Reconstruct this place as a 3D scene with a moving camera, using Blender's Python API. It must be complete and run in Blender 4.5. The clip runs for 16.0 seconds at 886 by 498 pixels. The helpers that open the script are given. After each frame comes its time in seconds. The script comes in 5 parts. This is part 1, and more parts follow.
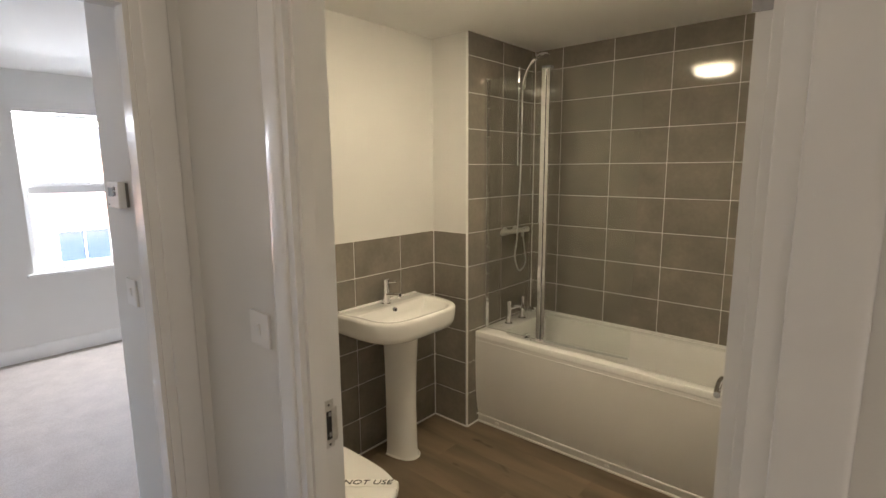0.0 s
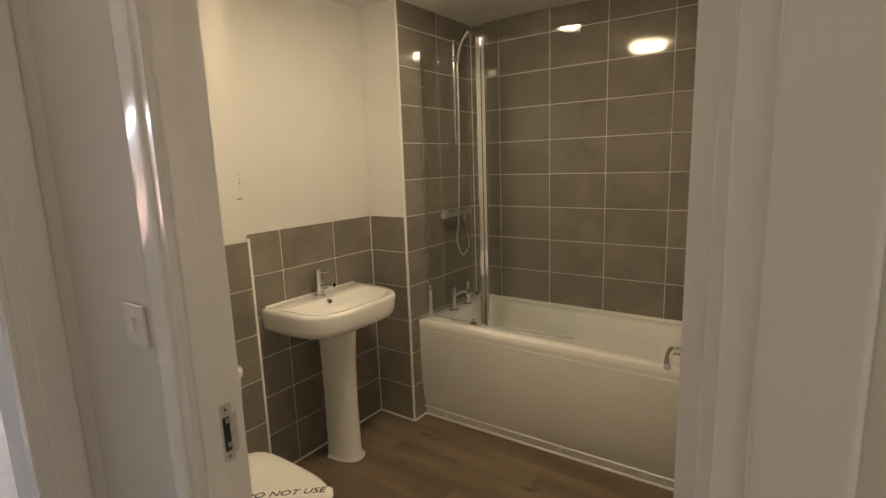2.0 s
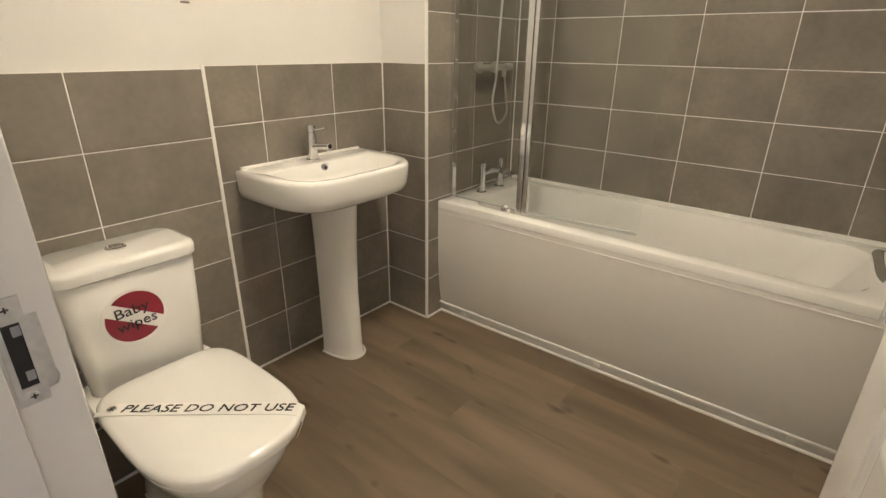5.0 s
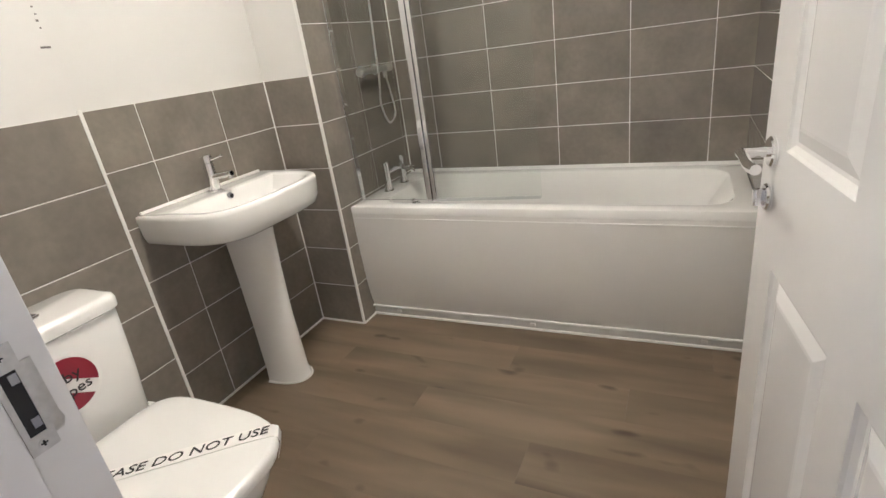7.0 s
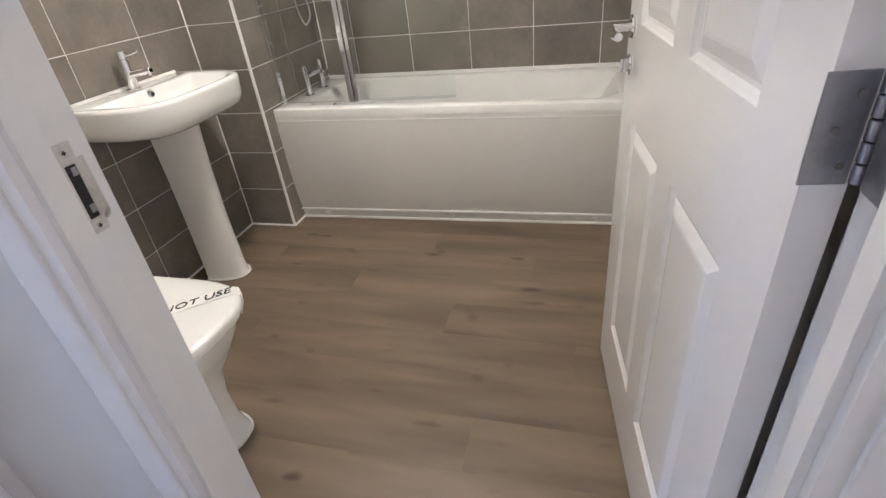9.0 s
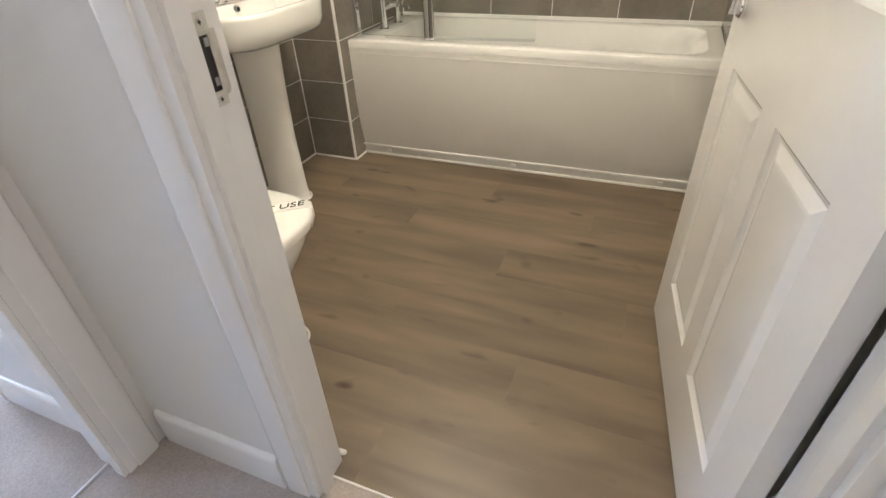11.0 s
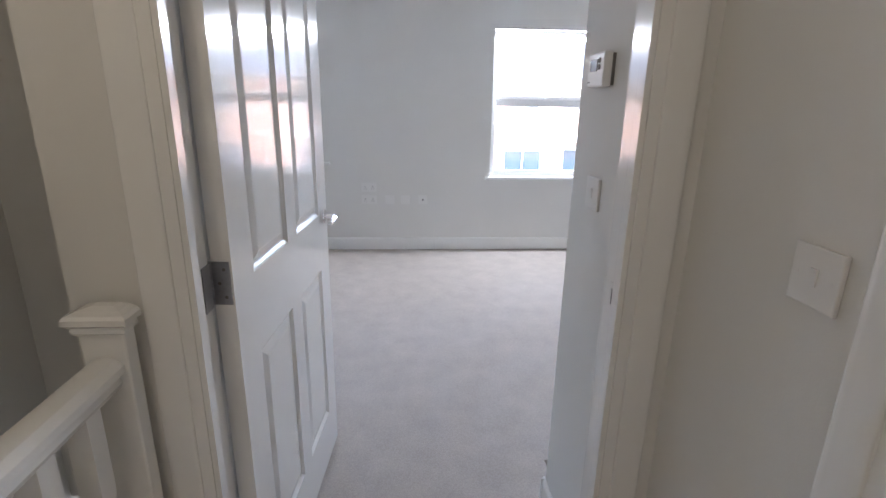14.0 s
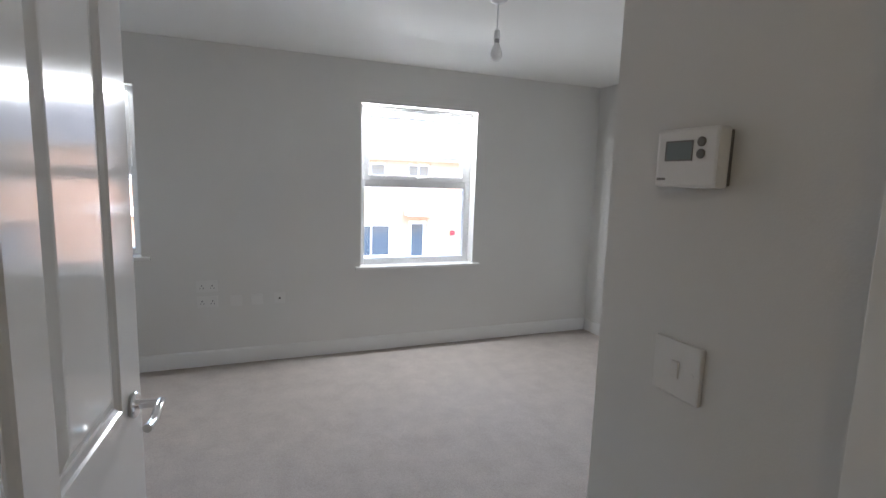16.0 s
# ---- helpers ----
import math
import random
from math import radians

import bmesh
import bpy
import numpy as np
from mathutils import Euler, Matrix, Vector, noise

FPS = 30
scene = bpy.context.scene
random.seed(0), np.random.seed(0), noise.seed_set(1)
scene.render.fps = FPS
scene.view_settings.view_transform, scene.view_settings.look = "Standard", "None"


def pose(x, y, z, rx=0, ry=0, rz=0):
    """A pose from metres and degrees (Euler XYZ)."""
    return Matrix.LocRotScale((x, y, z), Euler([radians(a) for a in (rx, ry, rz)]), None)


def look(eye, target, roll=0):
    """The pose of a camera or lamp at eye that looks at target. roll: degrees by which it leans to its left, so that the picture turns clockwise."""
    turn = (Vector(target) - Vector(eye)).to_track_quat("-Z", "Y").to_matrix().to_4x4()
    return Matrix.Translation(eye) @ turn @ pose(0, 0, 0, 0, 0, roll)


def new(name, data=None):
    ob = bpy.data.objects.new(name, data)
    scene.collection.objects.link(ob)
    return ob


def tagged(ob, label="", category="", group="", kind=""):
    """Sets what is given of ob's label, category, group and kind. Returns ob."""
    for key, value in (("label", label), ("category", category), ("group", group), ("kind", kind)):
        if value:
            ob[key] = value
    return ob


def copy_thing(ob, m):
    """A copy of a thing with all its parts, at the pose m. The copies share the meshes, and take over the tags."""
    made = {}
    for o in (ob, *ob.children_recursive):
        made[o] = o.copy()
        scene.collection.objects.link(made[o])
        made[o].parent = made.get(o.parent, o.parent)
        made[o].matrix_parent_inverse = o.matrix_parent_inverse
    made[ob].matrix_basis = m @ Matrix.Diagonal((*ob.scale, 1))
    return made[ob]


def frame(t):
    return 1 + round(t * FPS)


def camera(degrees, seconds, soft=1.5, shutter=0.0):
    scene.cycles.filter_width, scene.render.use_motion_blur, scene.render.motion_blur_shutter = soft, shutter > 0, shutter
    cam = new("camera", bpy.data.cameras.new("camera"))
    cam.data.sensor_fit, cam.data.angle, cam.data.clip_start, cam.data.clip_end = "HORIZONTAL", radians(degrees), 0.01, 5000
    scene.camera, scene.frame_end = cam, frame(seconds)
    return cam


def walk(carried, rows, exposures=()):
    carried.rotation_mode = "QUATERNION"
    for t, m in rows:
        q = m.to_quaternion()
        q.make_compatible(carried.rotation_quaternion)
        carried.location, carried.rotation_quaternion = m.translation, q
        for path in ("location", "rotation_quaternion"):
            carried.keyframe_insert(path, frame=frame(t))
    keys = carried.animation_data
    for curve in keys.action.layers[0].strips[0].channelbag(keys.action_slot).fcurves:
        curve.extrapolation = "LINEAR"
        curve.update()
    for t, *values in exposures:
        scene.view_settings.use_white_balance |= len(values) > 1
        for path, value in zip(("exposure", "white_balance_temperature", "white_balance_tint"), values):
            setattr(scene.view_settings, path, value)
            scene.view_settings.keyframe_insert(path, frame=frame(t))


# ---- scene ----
cam = camera(83.3, 16.0)
PATH = [
    (0, (0.227, -0.141, 1.588), (-1.078, 1.341, 1.27), -0.4),
    (0.5, (0.212, -0.114, 1.57), (-1.005, 1.441, 1.252), -1.7),
    (1, (0.207, -0.089, 1.554), (-0.945, 1.514, 1.233), -1.1),
    (1.5, (0.199, -0.052, 1.517), (-0.947, 1.557, 1.207), 0.1),
    (2, (0.184, 0.022, 1.505), (-0.967, 1.621, 1.16), -2.0),
    (2.5, (0.119, 0.115, 1.508), (-0.947, 1.76, 1.114), -1.8),
    (3, (0.068, 0.167, 1.414), (-0.918, 1.885, 1.137), 0.3),
    (3.5, (0.009, 0.187, 1.382), (-1.084, 1.803, 0.938), -3.5),
    (4, (-0.041, 0.274, 1.352), (-1.292, 1.768, 0.899), -3.1),
    (4.5, (-0.108, 0.421, 1.296), (-1.286, 1.859, 0.558), 0.0),
    (4.7, (-0.119, 0.444, 1.286), (-1.283, 1.886, 0.533), 0.8),
    (6.8, (-0.102, 0.395, 1.26), (-1.147, 1.943, 0.545), -7.7),
    (7, (-0.139, 0.334, 1.254), (-0.995, 1.98, 0.505), -8.1),
    (7.5, (-0.17, 0.256, 1.24), (-0.777, 1.991, 0.452), -8.4),
    (8, (-0.158, 0.191, 1.209), (-0.677, 1.886, 0.283), -5.1),
    (8.5, (-0.091, 0.119, 1.214), (-0.614, 1.767, 0.208), -6.2),
    (11, (-0.154, -0.013, 1.16), (-0.807, 1.482, 0.003), -2.9),
    (11.5, (-0.174, -0.034, 1.144), (-1.4, 0.964, -0.081), -1.2),
    (12, (-0.195, -0.076, 1.159), (-1.732, 0.242, -0.081), -3.4),
    (12.5, (-0.217, -0.134, 1.219), (-1.852, -0.017, 0.073), -1.3),
    (13, (-0.229, -0.141, 1.288), (-2.002, -0.013, 0.371), 0.3),
    (13.5, (-0.219, -0.135, 1.38), (-2.092, -0.003, 0.69), 1.1),
    (14, (-0.26, -0.125, 1.433), (-2.173, 0.015, 0.865), 1.0),
    (14.5, (-0.437, -0.156, 1.428), (-2.359, -0.013, 0.893), 0.9),
    (15, (-0.639, -0.203, 1.437), (-2.561, 0.069, 0.958), 1.0),
    (15.5, (-0.848, -0.217, 1.434), (-2.694, 0.455, 1.064), 3.1),
    (16, (-1.017, -0.23, 1.474), (-2.855, 0.51, 1.2), 1.8),
]
EXPOSURES = [(0.0, 4.38, 6550, 15), (1.0, 4.17, 7050, 17), (2.0, 4.14, 7150, 17), (2.5, 4.22, 7200, 17), (3.0, 4.6, 6950, 17), (3.5, 4.75, 6200, 17), (4.7, 4.9, 6200, 17), (7.0, 5.1, 5350, 19), (8.7, 5.15, 5250, 21), (10.8, 5.3, 5850, 15), (11.2, 5.3, 5750, 15), (12.0, 5.15, 5350, 16), (12.5, 4.95, 5450, 16), (13.5, 4.5, 5900, 15), (14.5, 4.05, 6250, 14), (15.5, 3.65, 6500, 13), (16.0, 3.45, 6500, 12)]
walk(cam, [(t, look(eye, target, roll)) for t, eye, target, roll in PATH], EXPOSURES)

# ---- world, sun, large lights ----
SUN_EL, SUN_AZ = 48.0, 65.0
world = bpy.data.worlds.new("sky")
scene.world = world
world.use_nodes = True
wn = world.node_tree
sky = wn.nodes.new("ShaderNodeTexSky")
sky.sky_type, sky.sun_disc = "NISHITA", False
sky.sun_elevation, sky.sun_rotation = radians(SUN_EL), radians(SUN_AZ)
wn.links.new(sky.outputs[0], wn.nodes["Background"].inputs[0])
wn.nodes["Background"].inputs[1].default_value = 0.14


def lamp(name, kind, m, energy, colour, size=0.1, size_y=0.0, spread=180.0):
    data = bpy.data.lights.new(name, kind)
    data.energy, data.color = energy, colour
    if kind == "AREA":
        data.shape, data.size = ("RECTANGLE", size) if size_y else ("DISK", size)
        data.spread = radians(spread)
        if size_y:
            data.size_y = size_y
    elif kind == "SUN":
        data.angle = radians(size)
    else:
        data.shadow_soft_size = size
    ob = new(name, data)
    ob.matrix_world = m
    return ob


sun_to = Vector((-math.sin(radians(SUN_AZ)) * math.cos(radians(SUN_EL)), -math.cos(radians(SUN_AZ)) * math.cos(radians(SUN_EL)), -math.sin(radians(SUN_EL))))
lamp("sun", "SUN", look((30, 20, 40), Vector((30, 20, 40)) + sun_to), 0.7, (1.0, 0.96, 0.90), 10.0)
LAMP_X, LAMP_Y, CB = -0.835, 1.48, 2.34
BULB = (-0.38, -0.62, 2.08)
WARM = (1.0, 0.838, 0.550)
BULB_TINT = (1.0, 0.76, 0.54)
DAY = (0.90, 0.95, 1.0)
lamp("bathroom_light_glow", "AREA", look((LAMP_X, LAMP_Y, CB - 0.060), (LAMP_X, LAMP_Y, 0)), 0.14, WARM, 0.21)
lamp("landing_bulb_glow", "POINT", Matrix.Translation(BULB), 0.05, BULB_TINT, 0.035)
for yw, zw, watts in ((1.185, 2.055, 3.35), (-1.435, 2.045, 0.75)):
    lamp("window_skylight", "AREA", look((-5.165, yw, zw - 0.012), (-4.565, yw, zw - 0.80)), watts, DAY, 0.92, 0.06)
# Added unseen source that brightens the landing faces turned towards +x.
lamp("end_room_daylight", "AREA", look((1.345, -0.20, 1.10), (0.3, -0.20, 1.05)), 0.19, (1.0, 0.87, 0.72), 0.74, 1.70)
# Daylight for the bright lower hall; the side opening it stands in is added.
lamp("hall_door_daylight", "AREA", look((-2.75, -0.735, -1.7), (-2.75, -1.6, -1.75)), 0.55, DAY, 0.7, 1.8)

# ---- materials ----


def material(name, colour, rough=0.5, metal=0.0, coat=0.0, grain=0.0, grain_scale=200.0, blotch=0.0, blotch_scale=3.0, bump=0.0, bump_scale=300.0, island=0.0, random_tone=0.0, spec=0.5):
    m = bpy.data.materials.new(name)
    m.use_nodes = True
    n, l = m.node_tree.nodes, m.node_tree.links
    b = n["Principled BSDF"]
    b.inputs["Roughness"].default_value, b.inputs["Metallic"].default_value = rough, metal
    b.inputs["Coat Weight"].default_value, b.inputs["Coat Roughness"].default_value = coat, 0.08
    b.inputs["Specular IOR Level"].default_value = spec
    c = (*colour, 1.0)
    b.inputs["Base Color"].default_value = c
    tc = n.new("ShaderNodeTexCoord")
    last = None
    where = tc.outputs["Object"]
    if random_tone:
        oi = n.new("ShaderNodeObjectInfo")
        far, shift = n.new("ShaderNodeVectorMath"), n.new("ShaderNodeVectorMath")
        far.operation, shift.operation = "SCALE", "ADD"
        far.inputs[0].default_value = (31.0, 47.0, 19.0)
        l.new(oi.outputs["Random"], far.inputs["Scale"])
        l.new(where, shift.inputs[0])
        l.new(far.outputs[0], shift.inputs[1])
        where = shift.outputs[0]

    def vary(fac_socket, amount, previous, lo=0.28, hi=0.72):
        """Scale the colour by 1 +- amount, as the factor runs from 0 to 1."""
        mr = n.new("ShaderNodeMapRange")
        mr.inputs["From Min"].default_value, mr.inputs["From Max"].default_value = lo, hi
        mr.inputs["To Min"].default_value, mr.inputs["To Max"].default_value = 1 - amount, 1 + amount
        l.new(fac_socket, mr.inputs["Value"])
        mx = n.new("ShaderNodeVectorMath")
        mx.operation = "SCALE"
        if previous is None:
            mx.inputs[0].default_value = colour
        else:
            l.new(previous, mx.inputs[0])
        l.new(mr.outputs[0], mx.inputs["Scale"])
        return mx.outputs[0]

    def noise_at(scale, detail=4.0):
        t = n.new("ShaderNodeTexNoise")
        t.inputs["Scale"].default_value, t.inputs["Detail"].default_value = scale, detail
        l.new(where, t.inputs["Vector"])
        return t.outputs["Fac"]

    if blotch:
        last = vary(noise_at(blotch_scale), blotch, last)
        rr = n.new("ShaderNodeMapRange")
        rr.inputs["To Min"].default_value, rr.inputs["To Max"].default_value = rough * 0.85, min(1.0, rough * 1.15)
        l.new(noise_at(blotch_scale * 2.3), rr.inputs["Value"])
        l.new(rr.outputs[0], b.inputs["Roughness"])
    if grain:
        last = vary(noise_at(grain_scale), grain, last)
    if random_tone:
        last = vary(oi.outputs["Random"], random_tone, last, 0.0, 1.0)
    if island:
        ge = n.new("ShaderNodeNewGeometry")
        last = vary(ge.outputs["Random Per Island"], island, last, 0.0, 1.0)
    if last is not None:
        l.new(last, b.inputs["Base Color"])
    if bump:
        bp = n.new("ShaderNodeBump")
        bp.inputs["Strength"].default_value, bp.inputs["Distance"].default_value = bump, 0.002
        l.new(noise_at(bump_scale, 3.0), bp.inputs["Height"])
        l.new(bp.outputs[0], b.inputs["Normal"])
    return m


def emitting(name, colour, strength):
    m = material(name, colour, 0.4)
    b = m.node_tree.nodes["Principled BSDF"]
    b.inputs["Emission Color"].default_value = (*colour, 1)
    b.inputs["Emission Strength"].default_value = strength
    return m


def glass(name, tint=(1, 1, 1)):
    """Thin pane: clear, with a slight mirror that grows at grazing angles."""
    m = bpy.data.materials.new(name)
    m.use_nodes = True
    n, l = m.node_tree.nodes, m.node_tree.links
    n.remove(n["Principled BSDF"])
    tr, gl, mx = n.new("ShaderNodeBsdfTransparent"), n.new("ShaderNodeBsdfGlossy"), n.new("ShaderNodeMixShader")
    tr.inputs[0].default_value = (*tint, 1)
    gl.inputs["Roughness"].default_value = 0.02
    fr = n.new("ShaderNodeFresnel")
    fr.inputs[0].default_value = 1.35
    l.new(fr.outputs[0], mx.inputs[0])
    l.new(tr.outputs[0], mx.inputs[1])
    l.new(gl.outputs[0], mx.inputs[2])
    l.new(mx.outputs[0], n["Material Output"].inputs[0])
    return m


def wood_floor():
    """Oak-effect vinyl plank: long grain, knots, plank to plank tone."""
    m = bpy.data.materials.new("oak vinyl")
    m.use_nodes = True
    n, l = m.node_tree.nodes, m.node_tree.links
    b = n["Principled BSDF"]
    tc, oi = n.new("ShaderNodeTexCoord"), n.new("ShaderNodeObjectInfo")
    off = n.new("ShaderNodeVectorMath")
    off.operation = "ADD"
    sc = n.new("ShaderNodeVectorMath")
    sc.operation = "SCALE"
    sc.inputs[0].default_value = (7.0, 13.0, 3.0)
    l.new(oi.outputs["Random"], sc.inputs["Scale"])
    l.new(tc.outputs["Object"], off.inputs[0])
    l.new(sc.outputs[0], off.inputs[1])
    st = n.new("ShaderNodeVectorMath")
    st.operation = "MULTIPLY"
    st.inputs[1].default_value = (1.25, 7.5, 1.0)
    l.new(off.outputs[0], st.inputs[0])
    g1, g2, kn = (n.new("ShaderNodeTexNoise") for _ in range(3))
    g1.inputs["Scale"].default_value, g1.inputs["Detail"].default_value, g1.inputs["Distortion"].default_value = 1.15, 2.0, 0.35
    g2.inputs["Scale"].default_value, g2.inputs["Detail"].default_value = 6.0, 4
    kn.inputs["Scale"].default_value, kn.inputs["Detail"].default_value = 1.0, 1
    l.new(st.outputs[0], g1.inputs["Vector"])
    l.new(st.outputs[0], g2.inputs["Vector"])
    ks = n.new("ShaderNodeVectorMath")
    ks.operation = "MULTIPLY"
    ks.inputs[1].default_value = (6.0, 13.0, 1.0)
    l.new(off.outputs[0], ks.inputs[0])
    l.new(ks.outputs[0], kn.inputs["Vector"])
    ramp = n.new("ShaderNodeValToRGB")
    e = ramp.color_ramp.elements
    e[0].position, e[0].color = 0.20, (0.108, 0.080, 0.0505, 1)
    e[1].position, e[1].color = 0.78, (0.262, 0.200, 0.131, 1)
    mixf = n.new("ShaderNodeMath")
    mixf.operation = "MULTIPLY_ADD"
    mixf.inputs[1].default_value = 0.10
    l.new(g2.outputs["Fac"], mixf.inputs[0])
    sub = n.new("ShaderNodeMath")
    sub.operation = "MULTIPLY_ADD"
    sub.inputs[1].default_value, sub.inputs[2].default_value = 1.0, -0.09
    l.new(g1.outputs["Fac"], sub.inputs[0])
    l.new(sub.outputs[0], mixf.inputs[2])
    tone = n.new("ShaderNodeMath")
    tone.operation = "MULTIPLY_ADD"
    tone.inputs[1].default_value, tone.inputs[2].default_value = 0.06, -0.03
    l.new(oi.outputs["Random"], tone.inputs[0])
    addt = n.new("ShaderNodeMath")
    l.new(mixf.outputs[0], addt.inputs[0])
    l.new(tone.outputs[0], addt.inputs[1])
    l.new(addt.outputs[0], ramp.inputs[0])
    kr = n.new("ShaderNodeMapRange")
    kr.inputs["From Min"].default_value, kr.inputs["From Max"].default_value = 0.69, 0.80
    l.new(kn.outputs["Fac"], kr.inputs["Value"])
    mx = n.new("ShaderNodeMix")
    mx.data_type = "RGBA"
    mx.inputs[7].default_value = (0.06, 0.040, 0.025, 1)
    l.new(kr.outputs[0], mx.inputs[0])
    l.new(ramp.outputs[0], mx.inputs[6])
    l.new(mx.outputs[2], b.inputs["Base Color"])
    b.inputs["Roughness"].default_value = 0.42
    bp = n.new("ShaderNodeBump")
    bp.inputs["Strength"].default_value, bp.inputs["Distance"].default_value = 0.10, 0.001
    l.new(g2.outputs["Fac"], bp.inputs["Height"])
    l.new(bp.outputs[0], b.inputs["Normal"])
    return m


def brick_wall(name, a, c, mortar):
    m = material(name, a, 0.85)
    n, l = m.node_tree.nodes, m.node_tree.links
    t, tc = n.new("ShaderNodeTexBrick"), n.new("ShaderNodeTexCoord")
    t.inputs["Color1"].default_value, t.inputs["Color2"].default_value, t.inputs["Mortar"].default_value = (*a, 1), (*c, 1), (*mortar, 1)
    t.inputs["Scale"].default_value, t.inputs["Brick Width"].default_value, t.inputs["Row Height"].default_value, t.inputs["Mortar Size"].default_value = 1.0, 0.225, 0.075, 0.008
    cx = n.new("ShaderNodeSeparateXYZ")
    cb = n.new("ShaderNodeCombineXYZ")
    l.new(tc.outputs["Object"], cx.inputs[0])
    l.new(cx.outputs[1], cb.inputs[0])
    l.new(cx.outputs[2], cb.inputs[1])
    l.new(cb.outputs[0], t.inputs["Vector"])
    l.new(t.outputs["Color"], n["Principled BSDF"].inputs["Base Color"])
    return m


M_WALL = material("white wall paint", (0.70, 0.69, 0.665), 0.75, blotch=0.02, blotch_scale=1.4, bump=0.12, bump_scale=260)
M_CEIL = material("white ceiling paint", (0.83, 0.825, 0.80), 0.85, blotch=0.015, blotch_scale=1.1, bump=0.08, bump_scale=220)
M_GLOSS = material("white gloss paint", (0.80, 0.795, 0.78), 0.16, coat=0.3, blotch=0.015, blotch_scale=2.5, bump=0.05, bump_scale=60)
M_DOOR = material("white satin door paint", (0.80, 0.795, 0.785), 0.12, coat=0.35, bump=0.035, bump_scale=60)
M_TILE = material("grey-taupe wall tile", (0.235, 0.212, 0.178), 0.06, coat=0.0, grain=0.06, grain_scale=45, blotch=0.17, blotch_scale=5.5, random_tone=0.06)
M_GROUT = material("pale grout", (0.82, 0.80, 0.76), 0.8, grain=0.05, grain_scale=80)
M_TRIM = material("white plastic trim", (0.82, 0.81, 0.78), 0.35)
M_CERAMIC = material("white glazed ceramic", (0.86, 0.855, 0.83), 0.08, coat=0.5)
M_ACRYLIC = material("white bath acrylic", (0.85, 0.845, 0.82), 0.12, coat=0.3)
M_PANEL = material("white bath panel", (0.78, 0.765, 0.735), 0.20, coat=0.25, bump=0.03, bump_scale=25)
M_CHROME = material("polished chrome", (0.86, 0.86, 0.87), 0.07, metal=1.0)
M_SATIN = material("satin chrome", (0.86, 0.86, 0.85), 0.32, metal=1.0)
M_PLATE = material("satin steel plate", (0.62, 0.61, 0.59), 0.38, metal=1.0, grain=0.08, grain_scale=120)
M_STEEL = material("brushed steel", (0.38, 0.38, 0.40), 0.32, metal=1.0, grain=0.08, grain_scale=120)
# Near-black; stands in for shade in holes and slots drawn without depth.
M_DARK = material("dark recess", (0.012, 0.012, 0.013), 0.6)
M_BLACK = material("black ink", (0.02, 0.02, 0.02), 0.6)
M_RED = material("red sticker print", (0.26, 0.012, 0.03), 0.35)
M_PAPER = material("white paper strip", (0.84, 0.83, 0.80), 0.55)
M_OAK = wood_floor()
M_CARPET = material("beige-grey carpet", (0.43, 0.387, 0.355), 0.97, grain=0.14, grain_scale=190, blotch=0.07, blotch_scale=7, bump=0.7, bump_scale=500, spec=0.1)
M_PLASTIC = material("white switch plastic", (0.74, 0.73, 0.71), 0.30)
M_UPVC = material("white upvc", (0.84, 0.85, 0.86), 0.25)
M_SEAL = material("clear plastic seal", (0.62, 0.64, 0.63), 0.25)
M_LCD = material("grey display", (0.20, 0.23, 0.23), 0.2)
M_GREYBTN = material("grey rubber", (0.16, 0.15, 0.14), 0.5)
M_GLASS = glass("clear glass")
M_SCREEN = glass("shower glass", (0.97, 0.985, 0.975))
M_BULBG = material("opal bulb glass", (0.85, 0.85, 0.84), 0.15)
M_LIT = emitting("lit opal lamp", (1.0, 0.855, 0.60), 3.1)
M_LITB = emitting("lit bulb", (1.0, 0.86, 0.62), 2.5)
M_BRICK = brick_wall("red brick", (0.42, 0.20, 0.13), (0.50, 0.27, 0.18), (0.55, 0.50, 0.44))
M_ROOF = material("slate roof", (0.16, 0.16, 0.17), 0.7, blotch=0.15, blotch_scale=1.5)
M_TARMAC = material("tarmac", (0.06, 0.06, 0.06), 0.9, grain=0.2, grain_scale=30, blotch=0.15, blotch_scale=0.6)
M_PAVE = material("pavement", (0.32, 0.30, 0.28), 0.9, blotch=0.1, blotch_scale=1.0)
M_GRASS = material("lawn", (0.06, 0.10, 0.03), 0.95, blotch=0.3, blotch_scale=2)
M_PANE = material("dark window pane", (0.05, 0.07, 0.10), 0.08)

# ---- mesh helpers ----
ROOT = {}


def box(bm, x0, x1, y0, y1, z0, z1, bevel=0.0):
    x0, x1, y0, y1, z0, z1 = min(x0, x1), max(x0, x1), min(y0, y1), max(y0, y1), min(z0, z1), max(z0, z1)
    v = [bm.verts.new((x, y, z)) for x in (x0, x1) for y in (y0, y1) for z in (z0, z1)]
    faces = [bm.faces.new([v[i] for i in q]) for q in ((0, 1, 3, 2), (4, 6, 7, 5), (0, 4, 5, 1), (2, 3, 7, 6), (0, 2, 6, 4), (1, 5, 7, 3))]
    if bevel:
        edges = list({e for f in faces for e in f.edges})
        bmesh.ops.bevel(bm, geom=edges, offset=bevel, segments=2, affect="EDGES", profile=0.6)
    return bm


